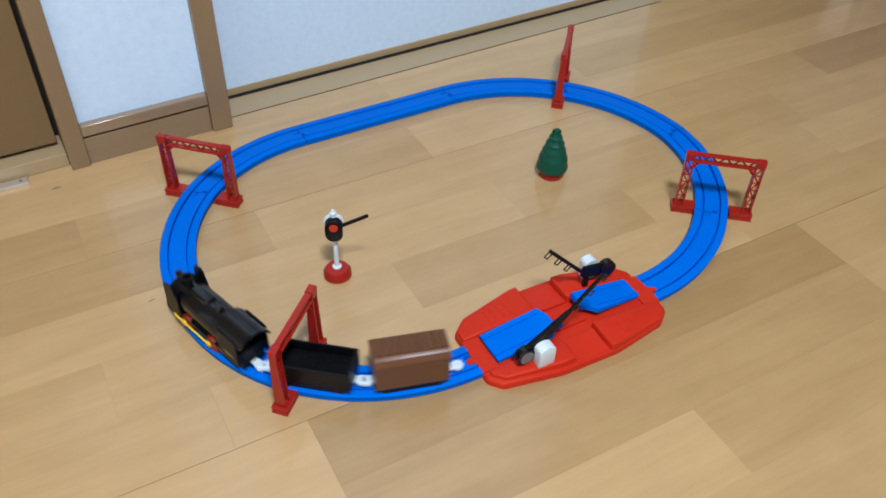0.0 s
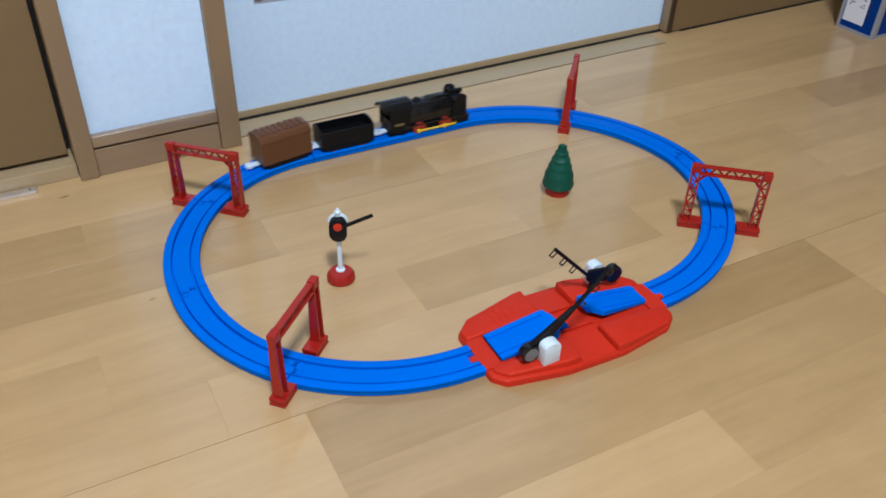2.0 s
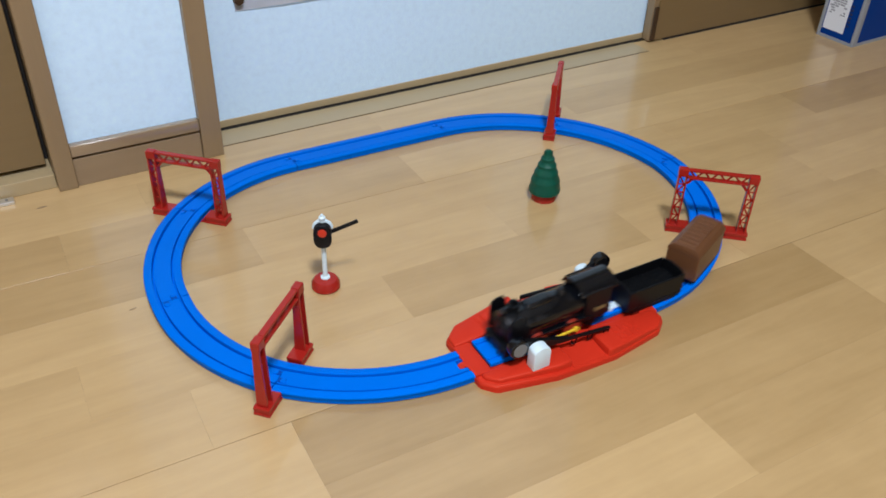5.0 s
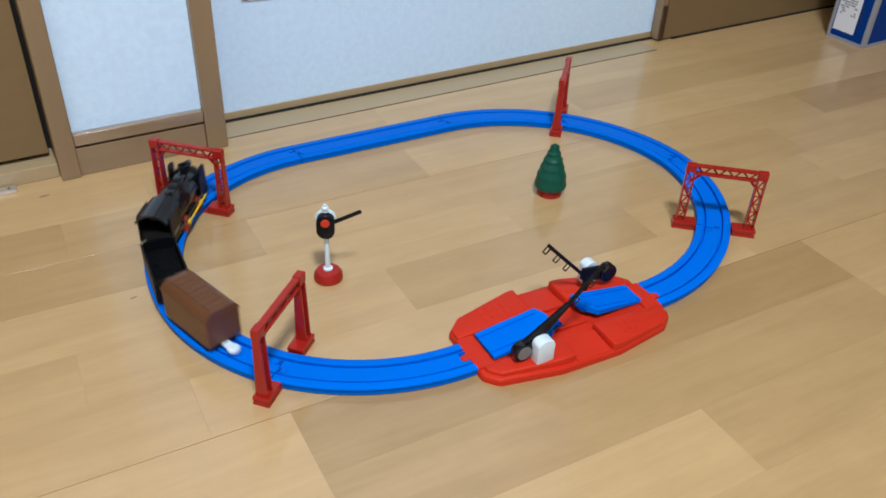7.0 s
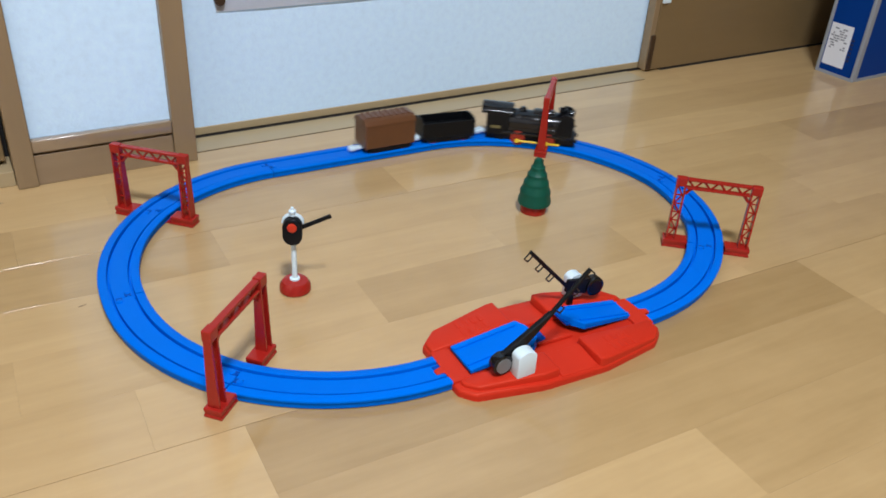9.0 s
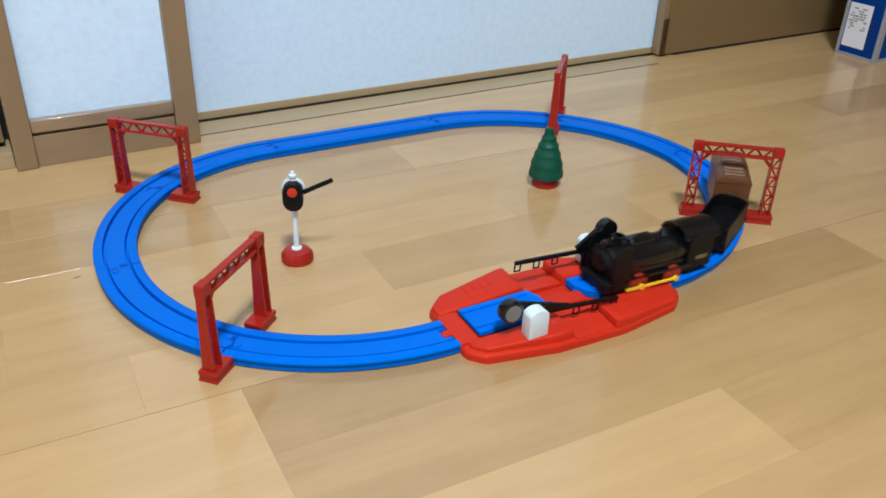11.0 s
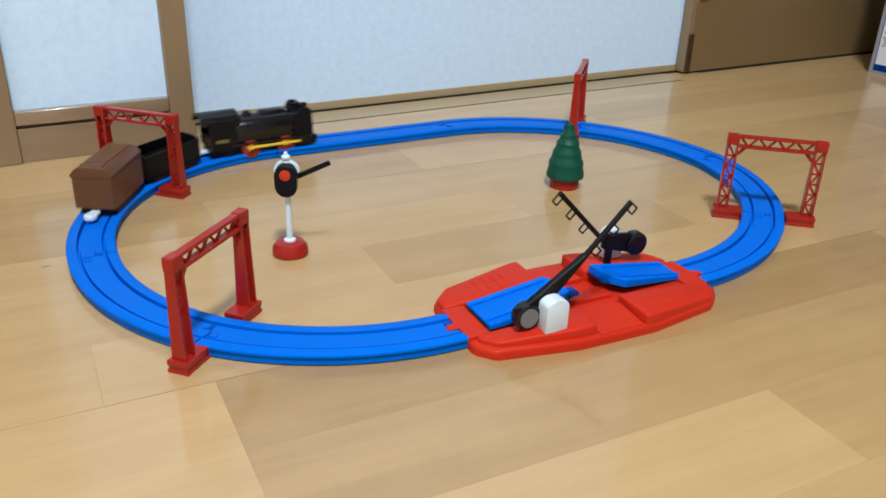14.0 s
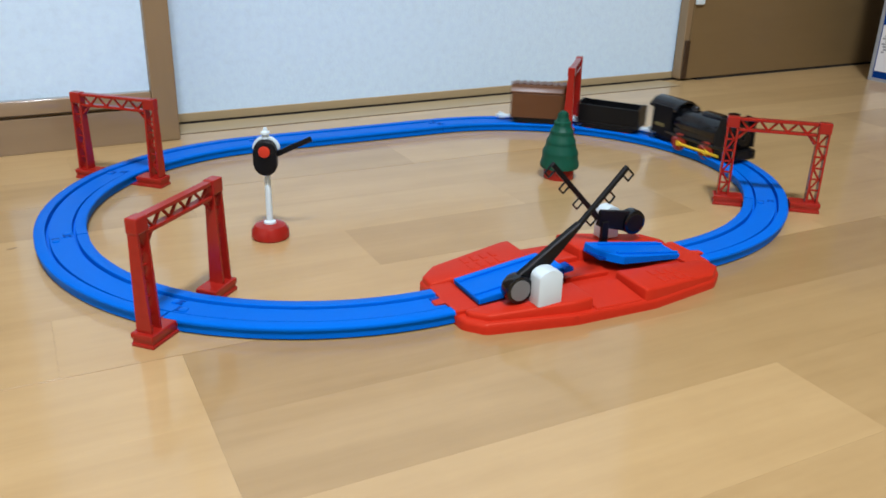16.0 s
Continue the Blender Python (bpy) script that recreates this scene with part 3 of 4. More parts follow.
# ---- signal and tree ----
def signal():
    s = tagged(empty("railway_signal", pose(-0.1715, -0.0415, 0, 0, 0, -25)), "toy signal with white mast, black lamp head and red base", "toy signal")
    bm = bmesh.new()
    spin(bm, [(0, 0), (0.0138, 0), (0.0149, 0.0015), (0.0146, 0.007), (0.0118, 0.0108), (0.007, 0.012), (0, 0.0122)], 40)
    part("base", bm, RED_DEEP, s, "glossy dark red round base", smooth=True)
    bm = bmesh.new()
    spin(bm, [(0, 0.0115), (0.0048, 0.0115), (0.0048, 0.0135), (0.0026, 0.0145), (0.0024, 0.056), (0, 0.056)], 20)
    part("mast", bm, WHITE, s, smooth=True)
    stad = [(0.0088 * math.cos(radians(a)), 0.0104 + 0.0086 * math.sin(radians(a))) for a in range(0, 181, 15)] + [(0.0088 * math.cos(radians(a)), 0.0086 * math.sin(radians(a))) for a in range(180, 361, 15)]
    bm = bmesh.new()
    prism(bm, [(x, z + 0.0611) for x, z in stad], 0.0, 0.0075, 0.0015, 3, m=pose(0, 0, 0, 90))
    part("head", bm, BLACK, s, smooth=True)
    bm = bmesh.new()
    prism(bm, [(x * 1.2, (z - 0.0104) * 1.2 + 0.0715) for x, z in stad[:13]], -0.0035, 0.0, 0.0006, 1, m=pose(0, 0, 0, 90))
    spin(bm, [(0.0, 0.077), (0.003, 0.077), (0.0024, 0.0822), (0.0035, 0.0834), (0.0035, 0.0850), (0.0018, 0.0862), (0.0015, 0.0882), (0, 0.0888)], 16, (0, 0.001, 0))
    part("back_plate", bm, WHITE, s, "white rounded back with a finial", smooth=True)
    bm = bmesh.new()
    cyl(bm, (0, -0.0074, 0.0718), (0, -0.0092, 0.0718), 0.0044, n=24, bevel=0.0006)
    part("lens", bm, SIGNAL_RED, s, "orange-red lens", smooth=True)
    bm = bmesh.new()
    box(bm, 0.0, 0.034, -0.001, 0.001, -0.0021, 0.0021, 0.0006, 1, m=pose(0.004, 0.0005, 0.0662, 0, -25, 0))
    part("arm", bm, BLACK, s, "raised black signal arm")
    return s


def tree():
    t = tagged(empty("toy_tree", pose(0.1325, 0.0045, 0)), "green plastic toy fir tree on a red round base", "toy tree")
    bm = bmesh.new()
    spin(bm, [(0, 0), (0.0146, 0), (0.0150, 0.001), (0.0146, 0.0085), (0.0135, 0.0098), (0, 0.0098)], 36)
    part("base", bm, RED_DEEP, t, smooth=True)
    bm = bmesh.new()
    spin(bm, [(0.007, 0.0095), (0.006, 0.016)], 16)
    part("trunk", bm, RED_DEEP, t)
    bm = bmesh.new()
    tiers = [(0.0205, 0.0135, 0.0285), (0.0188, 0.027, 0.0405), (0.0155, 0.039, 0.0515), (0.0122, 0.050, 0.0615), (0.0088, 0.060, 0.0705), (0.0058, 0.069, 0.0765)]
    n = 44
    rings = []
    for k, (r, z0, z1) in enumerate(tiers):
        nxt = tiers[k + 1][0] * 0.91 if k + 1 < len(tiers) else 0.0035
        for r_, z_ in ((r * 0.985, z0), (r * 1.005, z0 + 0.0025), (r * 0.985, z0 + 0.0055), ((nxt + r) * 0.5, z1 - 0.004), (nxt * 1.10, z1)):
            ring = []
            for i in range(n):
                a = 2 * math.pi * i / n
                rr = r_ * (1 + 0.006 * math.cos(9 * a + k * 1.3) + 0.006 * math.sin(17 * a + k))
                ring.append(bm.verts.new((rr * math.cos(a), rr * math.sin(a), z_ + 0.0002 * math.cos(9 * a + k))))
            rings.append(ring)
    for a, b in zip(rings, rings[1:]):
        for i in range(n):
            bm.faces.new((a[i], a[(i + 1) % n], b[(i + 1) % n], b[i]))
    bm.faces.new(rings[0][::-1])
    top = bm.verts.new((0, 0, 0.0785))
    for q in bm.verts:
        q.co = Vector((q.co.x * 0.93, q.co.y * 0.93, 0.0115 + (q.co.z - 0.0135) * 0.86))
    for i in range(n):
        bm.faces.new((rings[-1][i], rings[-1][(i + 1) % n], top))
    part("crown", bm, GREEN, t, smooth=True)
    return t


# ---- train ----
RAIL_TOP = 0.0066
WHEELS = []  # wheel, radius, its place on the vehicle


def wheel(parent, x, y, r, width=0.0035, material=None):
    bm = bmesh.new()
    sg = 1 if y > 0 else -1
    cyl(bm, (0, -width / 2, 0), (0, width / 2, 0), r, n=24, bevel=0.0004)
    cyl(bm, (0, sg * width / 2, 0), (0, sg * (width / 2 + 0.0007), 0), r * 0.35, n=12)
    for i in range(6):
        a = i * math.pi / 3
        cyl(bm, (math.cos(a) * r * 0.25, sg * width * 0.55, math.sin(a) * r * 0.25), (math.cos(a) * r * 0.85, sg * width * 0.55, math.sin(a) * r * 0.85), r * 0.09, n=5)
    w = part("wheel", bm, material or WHEEL_RED, parent, smooth=True)
    WHEELS.append((w, r, (x, y, RAIL_TOP + r)))
    return w


def coupling(parent, x0, x1, hook=True):
    sg = 1 if x1 > x0 else -1
    bm = bmesh.new()
    box(bm, *sorted((x0, x1)), -0.0042, 0.0042, 0.0135, 0.0166, 0.0008, 1)
    cyl(bm, (x1, 0, 0.0130), (x1, 0, 0.0172), 0.0056, n=20, bevel=0.0008)
    if hook:
        cyl(bm, (x1 + sg * 0.001, 0, 0.0172), (x1 + sg * 0.001, 0, 0.0190), 0.0022, n=10)
    part("coupling", bm, WHITE, parent, "white plastic coupling", smooth=True)


def locomotive():
    v = tagged(empty("steam_locomotive"), "black toy steam locomotive with red wheels and yellow rods", "toy locomotive", "vehicles of the toy train")
    # chassis: x forwards
    bm = bmesh.new()
    box(bm, -0.056, 0.062, -0.0125, 0.0125, 0.0105, 0.0225, 0.0012)
    part("chassis", bm, BLACK, v)
    bm = bmesh.new()
    box(bm, -0.046, 0.036, -0.0148, 0.0148, 0.0155, 0.0215, 0.001)
    part("frame_plate", bm, BLACK, v)
    # running board
    bm = bmesh.new()
    box(bm, -0.034, 0.060, -0.018, 0.018, 0.0225, 0.0262, 0.0008)
    part("running_board", bm, BLACK_SATIN, v)
    # boiler
    bm = bmesh.new()
    cyl(bm, (-0.026, 0, 0.0385), (0.058, 0, 0.0385), 0.0163, n=44, bevel=0.0012)
    box(bm, -0.026, 0.050, -0.0150, 0.0150, 0.026, 0.0385)
    part("boiler", bm, BLACK_SATIN, v, smooth=True)
    for x in (-0.012, 0.012, 0.034):
        bm = bmesh.new()
        cyl(bm, (x - 0.0012, 0, 0.0385), (x + 0.0012, 0, 0.0385), 0.0165, n=44)
        part("boiler_band", bm, BLACK_SATIN, v, smooth=True)
    # smokebox, its door and head lamp
    bm = bmesh.new()
    cyl(bm, (0.046, 0, 0.0385), (0.0615, 0, 0.0385), 0.0167, n=44, bevel=0.0015)
    part("smokebox", bm, BLACK, v, smooth=True)
    bm = bmesh.new()
    cyl(bm, (0.0615, 0, 0.0385), (0.0645, 0, 0.0385), 0.0118, 0.0085, n=30)
    cyl(bm, (0.0645, 0, 0.0385), (0.0665, 0, 0.0385), 0.0022, n=12)
    part("smokebox_door", bm, BLACK, v, smooth=True)
    bm = bmesh.new()
    cyl(bm, (0.054, 0, 0.057), (0.0635, 0, 0.057), 0.0038, n=18, bevel=0.0005)
    part("head_lamp", bm, BLACK_SATIN, v, smooth=True)
    # chimney, domes
    bm = bmesh.new()
    spin(bm, [(0.0062, 0.050), (0.0052, 0.055), (0.0052, 0.0605), (0.0062, 0.0615), (0.0062, 0.063), (0.0042, 0.063), (0.0042, 0.056), (0, 0.056)], 24, (0.047, 0, 0))
    part("chimney", bm, BLACK, v, smooth=True)
    bm = bmesh.new()
    box(bm, 0.006, 0.036, -0.0068, 0.0068, 0.048, 0.0580, 0.0034, 4)
    part("steam_dome", bm, BLACK_SATIN, v, smooth=True)
    bm = bmesh.new()
    spin(bm, [(0.005, 0.05), (0.005, 0.0565), (0.003, 0.0595), (0, 0.0602)], 20, (-0.008, 0, 0))
    part("safety_valve", bm, BLACK_SATIN, v, smooth=True)
    # smoke deflectors
    for sg in (-1, 1):
        bm = bmesh.new()
        prism(bm, [(0.041, 0.0262), (0.0635, 0.0262), (0.0625, 0.0555), (0.058, 0.0595), (0.049, 0.0605), (0.0455, 0.056), (0.0445, 0.048), (0.041, 0.044)], -0.0008, 0.0008, 0.0003, 1, m=Matrix.Translation((0, sg * 0.0172, 0)) @ pose(0, 0, 0, 90))
        part("smoke_deflector", bm, BLACK, v)
    # cab
    bm = bmesh.new()
    for sg in (-1, 1):
        prism(bm, [(-0.056, 0.0205), (-0.026, 0.0205), (-0.026, 0.036), (-0.034, 0.036), (-0.034, 0.046), (-0.049, 0.046), (-0.049, 0.036), (-0.056, 0.036)], -0.0009, 0.0009, 0, 1, m=Matrix.Translation((0, sg * 0.0168, 0)) @ pose(0, 0, 0, 90))
        prism(bm, [(-0.056, 0.036), (-0.049, 0.036), (-0.049, 0.055), (-0.056, 0.055)], -0.0009, 0.0009, 0, 1, m=Matrix.Translation((0, sg * 0.0168, 0)) @ pose(0, 0, 0, 90))
        prism(bm, [(-0.034, 0.036), (-0.026, 0.036), (-0.026, 0.055), (-0.034, 0.055)], -0.0009, 0.0009, 0, 1, m=Matrix.Translation((0, sg * 0.0168, 0)) @ pose(0, 0, 0, 90))
        prism(bm, [(-0.049, 0.046), (-0.034, 0.046), (-0.034, 0.055), (-0.049, 0.055)], -0.0009, 0.0009, 0, 1, m=Matrix.Translation((0, sg * 0.0168, 0)) @ pose(0, 0, 0, 90))
    box(bm, -0.028, -0.026, -0.016, 0.016, 0.0225, 0.055)
    box(bm, -0.054, -0.030, -0.0155, 0.0155, 0.0225, 0.034)
    part("cab", bm, BLACK, v)
    bm = bmesh.new()
    arc = [(0.0205 * math.sin(radians(a)) , 0.0385 + 0.0245 * math.cos(radians(a))) for a in range(-56, 57, 8)]
    low = [(y * 0.93, z - 0.0022) for y, z in arc[::-1]]
    prism(bm, arc + low, -0.0215, 0.0215, 0.0004, 1, m=Matrix.Translation((-0.0425, 0, 0)) @ Matrix(((0, 0, 1, 0), (1, 0, 0, 0), (0, 1, 0, 0), (0, 0, 0, 1))))
    part("cab_roof", bm, BLACK_SATIN, v, smooth=True)
    for sg in (-1, 1):
        bm = bmesh.new()
        box(bm, -0.050, -0.036, *sorted((sg * 0.0177, sg * 0.0182)), 0.0295, 0.0335)
        part("number_plate", bm, GOLD, v, "small dull gold plate")
        bm = bmesh.new()
        box(bm, 0.043, 0.0605, *sorted((sg * 0.0130, sg * 0.0182)), 0.0135, 0.0225, 0.0012)
        part("cylinder_block", bm, BLACK, v)
        for x in (-0.011, 0.030):
            wheel(v, x, sg * 0.0160, 0.0095)
        for x in (-0.036, 0.053):
            wheel(v, x, sg * 0.0125, 0.0058, material=BLACK)
    # buffer beam with cow catcher
    bm = bmesh.new()
    box(bm, 0.0605, 0.068, -0.0175, 0.0175, 0.0135, 0.0245, 0.0012)
    for sg in (-1, 1):
        cyl(bm, (0.068, sg * 0.011, 0.0195), (0.0705, sg * 0.011, 0.0195), 0.0028, n=14)
    part("buffer_beam", bm, BLACK, v)
    for sg in (-1, 1):
        bm = bmesh.new()
        box(bm, -0.014, 0.034, -0.0009, 0.0009, -0.0013, 0.0013, 0.0005, 1)
        for x in (-0.011, 0.030):
            cyl(bm, (x, -0.0012, 0), (x, 0.0012, 0), 0.0027, n=14)
        box(bm, 0.030, 0.048, -0.0008, 0.0008, -0.0011, 0.0011)
        rod = part("side_rod", bm, YELLOW, v, "yellow plastic side rod")
        RODS.append((rod, sg))
    coupling(v, -0.055, -0.066)
    for o in v.children:  # the casting is a little shorter than its parts' plan
        if not o.name.startswith("wheel"):
            for q in o.data.vertices:
                q.co.x = -0.064 + (q.co.x + 0.064) * 0.955
    for i, (w, r, at) in enumerate(WHEELS):
        WHEELS[i] = (w, r, (-0.064 + (at[0] + 0.064) * 0.955, at[1], at[2]))
    return v


RODS = []


def tender():
    v = tagged(empty("tender"), "black toy coal tender with an open top", "toy tender", "vehicles of the toy train")
    L_, W = 0.0365, 0.017
    bm = bmesh.new()
    box(bm, -L_ + 0.004, L_ - 0.004, -0.0125, 0.0125, 0.0105, 0.0175, 0.001)
    part("chassis", bm, BLACK, v)
    bm = bmesh.new()
    box(bm, -L_, L_, -W, W, 0.0165, 0.020, 0.001)
    for sg in (-1, 1):
        box(bm, -L_, L_, *sorted((sg * W, sg * (W - 0.002))), 0.020, 0.0415, 0.0007)
        x0, x1 = sorted((sg * L_, sg * (L_ - 0.002)))
        arch = [(W - 0.002, 0.020), (W - 0.002, 0.0405)] + [((W - 0.002) * math.cos(radians(a)), 0.0405 + 0.0045 * math.sin(radians(a))) for a in range(20, 180, 20)] + [(-W + 0.002, 0.0405), (-W + 0.002, 0.020)]
        prism(bm, arch, x0, x1, 0, 1, m=Matrix(((0, 0, 1, 0), (1, 0, 0, 0), (0, 1, 0, 0), (0, 0, 0, 1))))
    part("body", bm, BLACK, v)
    # added matte black sheet; its colour gives the open inside its deep shade
    bm = bmesh.new()
    cols, rws = 14, 7
    grid = [[bm.verts.new((-L_ + 0.003 + (2 * L_ - 0.006) * i / cols, -W + 0.003 + (2 * W - 0.006) * j / rws, 0.0305 + 0.003 * noise.noise((i * 0.9, j * 0.9, 3)) + 0.002 * math.sin(math.pi * j / rws))) for j in range(rws + 1)] for i in range(cols + 1)]
    for i in range(cols):
        for j in range(rws):
            bm.faces.new((grid[i][j], grid[i + 1][j], grid[i + 1][j + 1], grid[i][j + 1]))
    part("hollow", bm, HOLLOW, v, "matte black sheet standing in for the dark hollow")
    for sg in (-1, 1):
        for x in (-0.021, 0.021):
            wheel(v, x, sg * 0.0135, 0.0066)
        bm = bmesh.new()
        box(bm, -0.030, 0.030, *sorted((sg * 0.0154, sg * 0.0164)), 0.0125, 0.0163, 0.0006)
        part("side_frame", bm, BLACK, v)
    coupling(v, -0.035, -0.047)
    coupling(v, 0.035, 0.046)
    return v


def box_car():
    v = tagged(empty("box_car"), "brown toy covered wagon with a shallow arched roof", "toy wagon", "vehicles of the toy train")
    L_, W = 0.0345, 0.0175
    bm = bmesh.new()
    box(bm, -L_ + 0.003, L_ - 0.003, -0.0135, 0.0135, 0.0105, 0.0185, 0.001)
    part("chassis", bm, BLACK, v)
    bm = bmesh.new()
    box(bm, -L_, L_, -W, W, 0.0175, 0.0475, 0.0012)
    part("body", bm, BROWN, v)
    bm = bmesh.new()
    sec = [(-W - 0.0005, 0.0472), (-W - 0.0005, 0.0490), (-0.0142, 0.0540), (-0.0105, 0.0561), (0.0105, 0.0561), (0.0142, 0.0540), (W + 0.0005, 0.0490), (W + 0.0005, 0.0472)]
    prism(bm, sec, -L_ - 0.0006, L_ + 0.0006, 0.0008, 2, m=Matrix(((0, 0, 1, 0), (1, 0, 0, 0), (0, 1, 0, 0), (0, 0, 0, 1))))
    part("roof", bm, BROWN, v, smooth=True)
    for i in range(8):  # rounded ribs across the flat of the roof
        x = -0.028 + 0.008 * i
        bm = bmesh.new()
        prism(bm, [(x + 0.0030 * math.cos(radians(a)), 0.0556 + 0.0021 * math.sin(radians(a))) for a in range(0, 181, 15)], -0.0098, 0.0098, 0, 1, m=pose(0, 0, 0, 90))
        part("roof_rib", bm, BROWN, v, smooth=True)
    for sg in (-1, 1):
        bm = bmesh.new()
        box(bm, -0.028, 0.028, *sorted((sg * 0.0154, sg * 0.0164)), 0.0115, 0.0172, 0.0006)
        part("side_frame", bm, BLACK, v)
        for x in (-0.019, 0.019):
            wheel(v, x, sg * 0.0135, 0.0066)
    coupling(v, -0.0335, -0.0455)
    coupling(v, 0.0335, 0.0445)
    return v


# ---- box and small things by the wall ----
def storage_box():
    m = pose(0.912, 0.183, 0, 0, 0, 3)
    b = tagged(empty("blue_box", m), "tall blue box with grey edges and a white label", "box")
    w, d, h = 0.30, 0.076, 0.36
    bm = bmesh.new()
    box(bm, 0.002, w - 0.002, 0.002, d - 0.002, 0.002, h - 0.002)
    part("body", bm, BOX_BLUE, b)
    for x0, x1 in ((0, 0.012), (w - 0.012, w)):
        for y0, y1 in ((0, 0.006), (d - 0.006, d)):
            bm = bmesh.new()
            box(bm, x0, x1, y0, y1, 0, h, 0.0012)
            part("edge_strip", bm, BOX_EDGE, b)
    for z0, z1 in ((0, 0.005), (h - 0.005, h)):
        bm = bmesh.new()
        for a in ((0.012, w - 0.012, 0.0006, 0.004), (0.012, w - 0.012, d - 0.004, d - 0.0006)):
            box(bm, *a, z0, z1)
        for a in ((0.0006, 0.004, 0.006, d - 0.006), (w - 0.004, w - 0.0006, 0.006, d - 0.006)):
            box(bm, *a, z0, z1)
        part("rim", bm, BOX_EDGE, b)
    bm = bmesh.new()
    box(bm, 0.0012, 0.002, 0.026, 0.068, 0.016, 0.088)
    lab = part("label_sheet", bm, LABEL, b, "white printed label")
    bm = bmesh.new()
    rnd = random.Random(4)
    for i in range(9):
        z = 0.045 + i * 0.0042
        y = 0.03 + rnd.random() * 0.008
        while y < 0.062:
            wd = 0.003 + rnd.random() * 0.006
            if rnd.random() < 0.6:
                box(bm, 0.0009, 0.0012, y, min(y + wd, 0.065), z, z + 0.0026)
            y += wd + 0.0015
    part("print", bm, INK, lab)
    bm = bmesh.new()
    for i in range(6):
        box(bm, 0.0014, 0.002, 0.019, 0.024, 0.03 + i * 0.007, 0.0335 + i * 0.007)
    part("print_bars", bm, BOX_INK, b)
    return b


def floor_stop():
    s = tagged(empty("floor_stop", pose(-0.448, 0.2715, 0, 0, 0, 0)), "small shiny steel floor plate before the door", "door stop")
    bm = bmesh.new()
    box(bm, -0.045, 0.014, -0.0062, 0.0062, 0, 0.0042, 0.0010)
    part("plate", bm, STEEL, s)
    for x in (-0.04, 0.006):
        bm = bmesh.new()
        cyl(bm, (x, 0, 0.0042), (x, 0, 0.0049), 0.0016, n=12)
        part("screw", bm, GREY, s)


# ---- floor boards ----
# the strips that stand out, by row and start
TONES = {(0, -0.215): 0.60, (0, 0.64): 0.22, (-3, 0.27): 0.44, (-2, -0.113): 0.30, (-4, -0.27): -0.15, (-5, -0.27): 0.22, (-6, 0.048): 0.3, (-3, -0.336): 0.6, (-1, -0.52): 0.62, (-4, 0.335): 0.5}


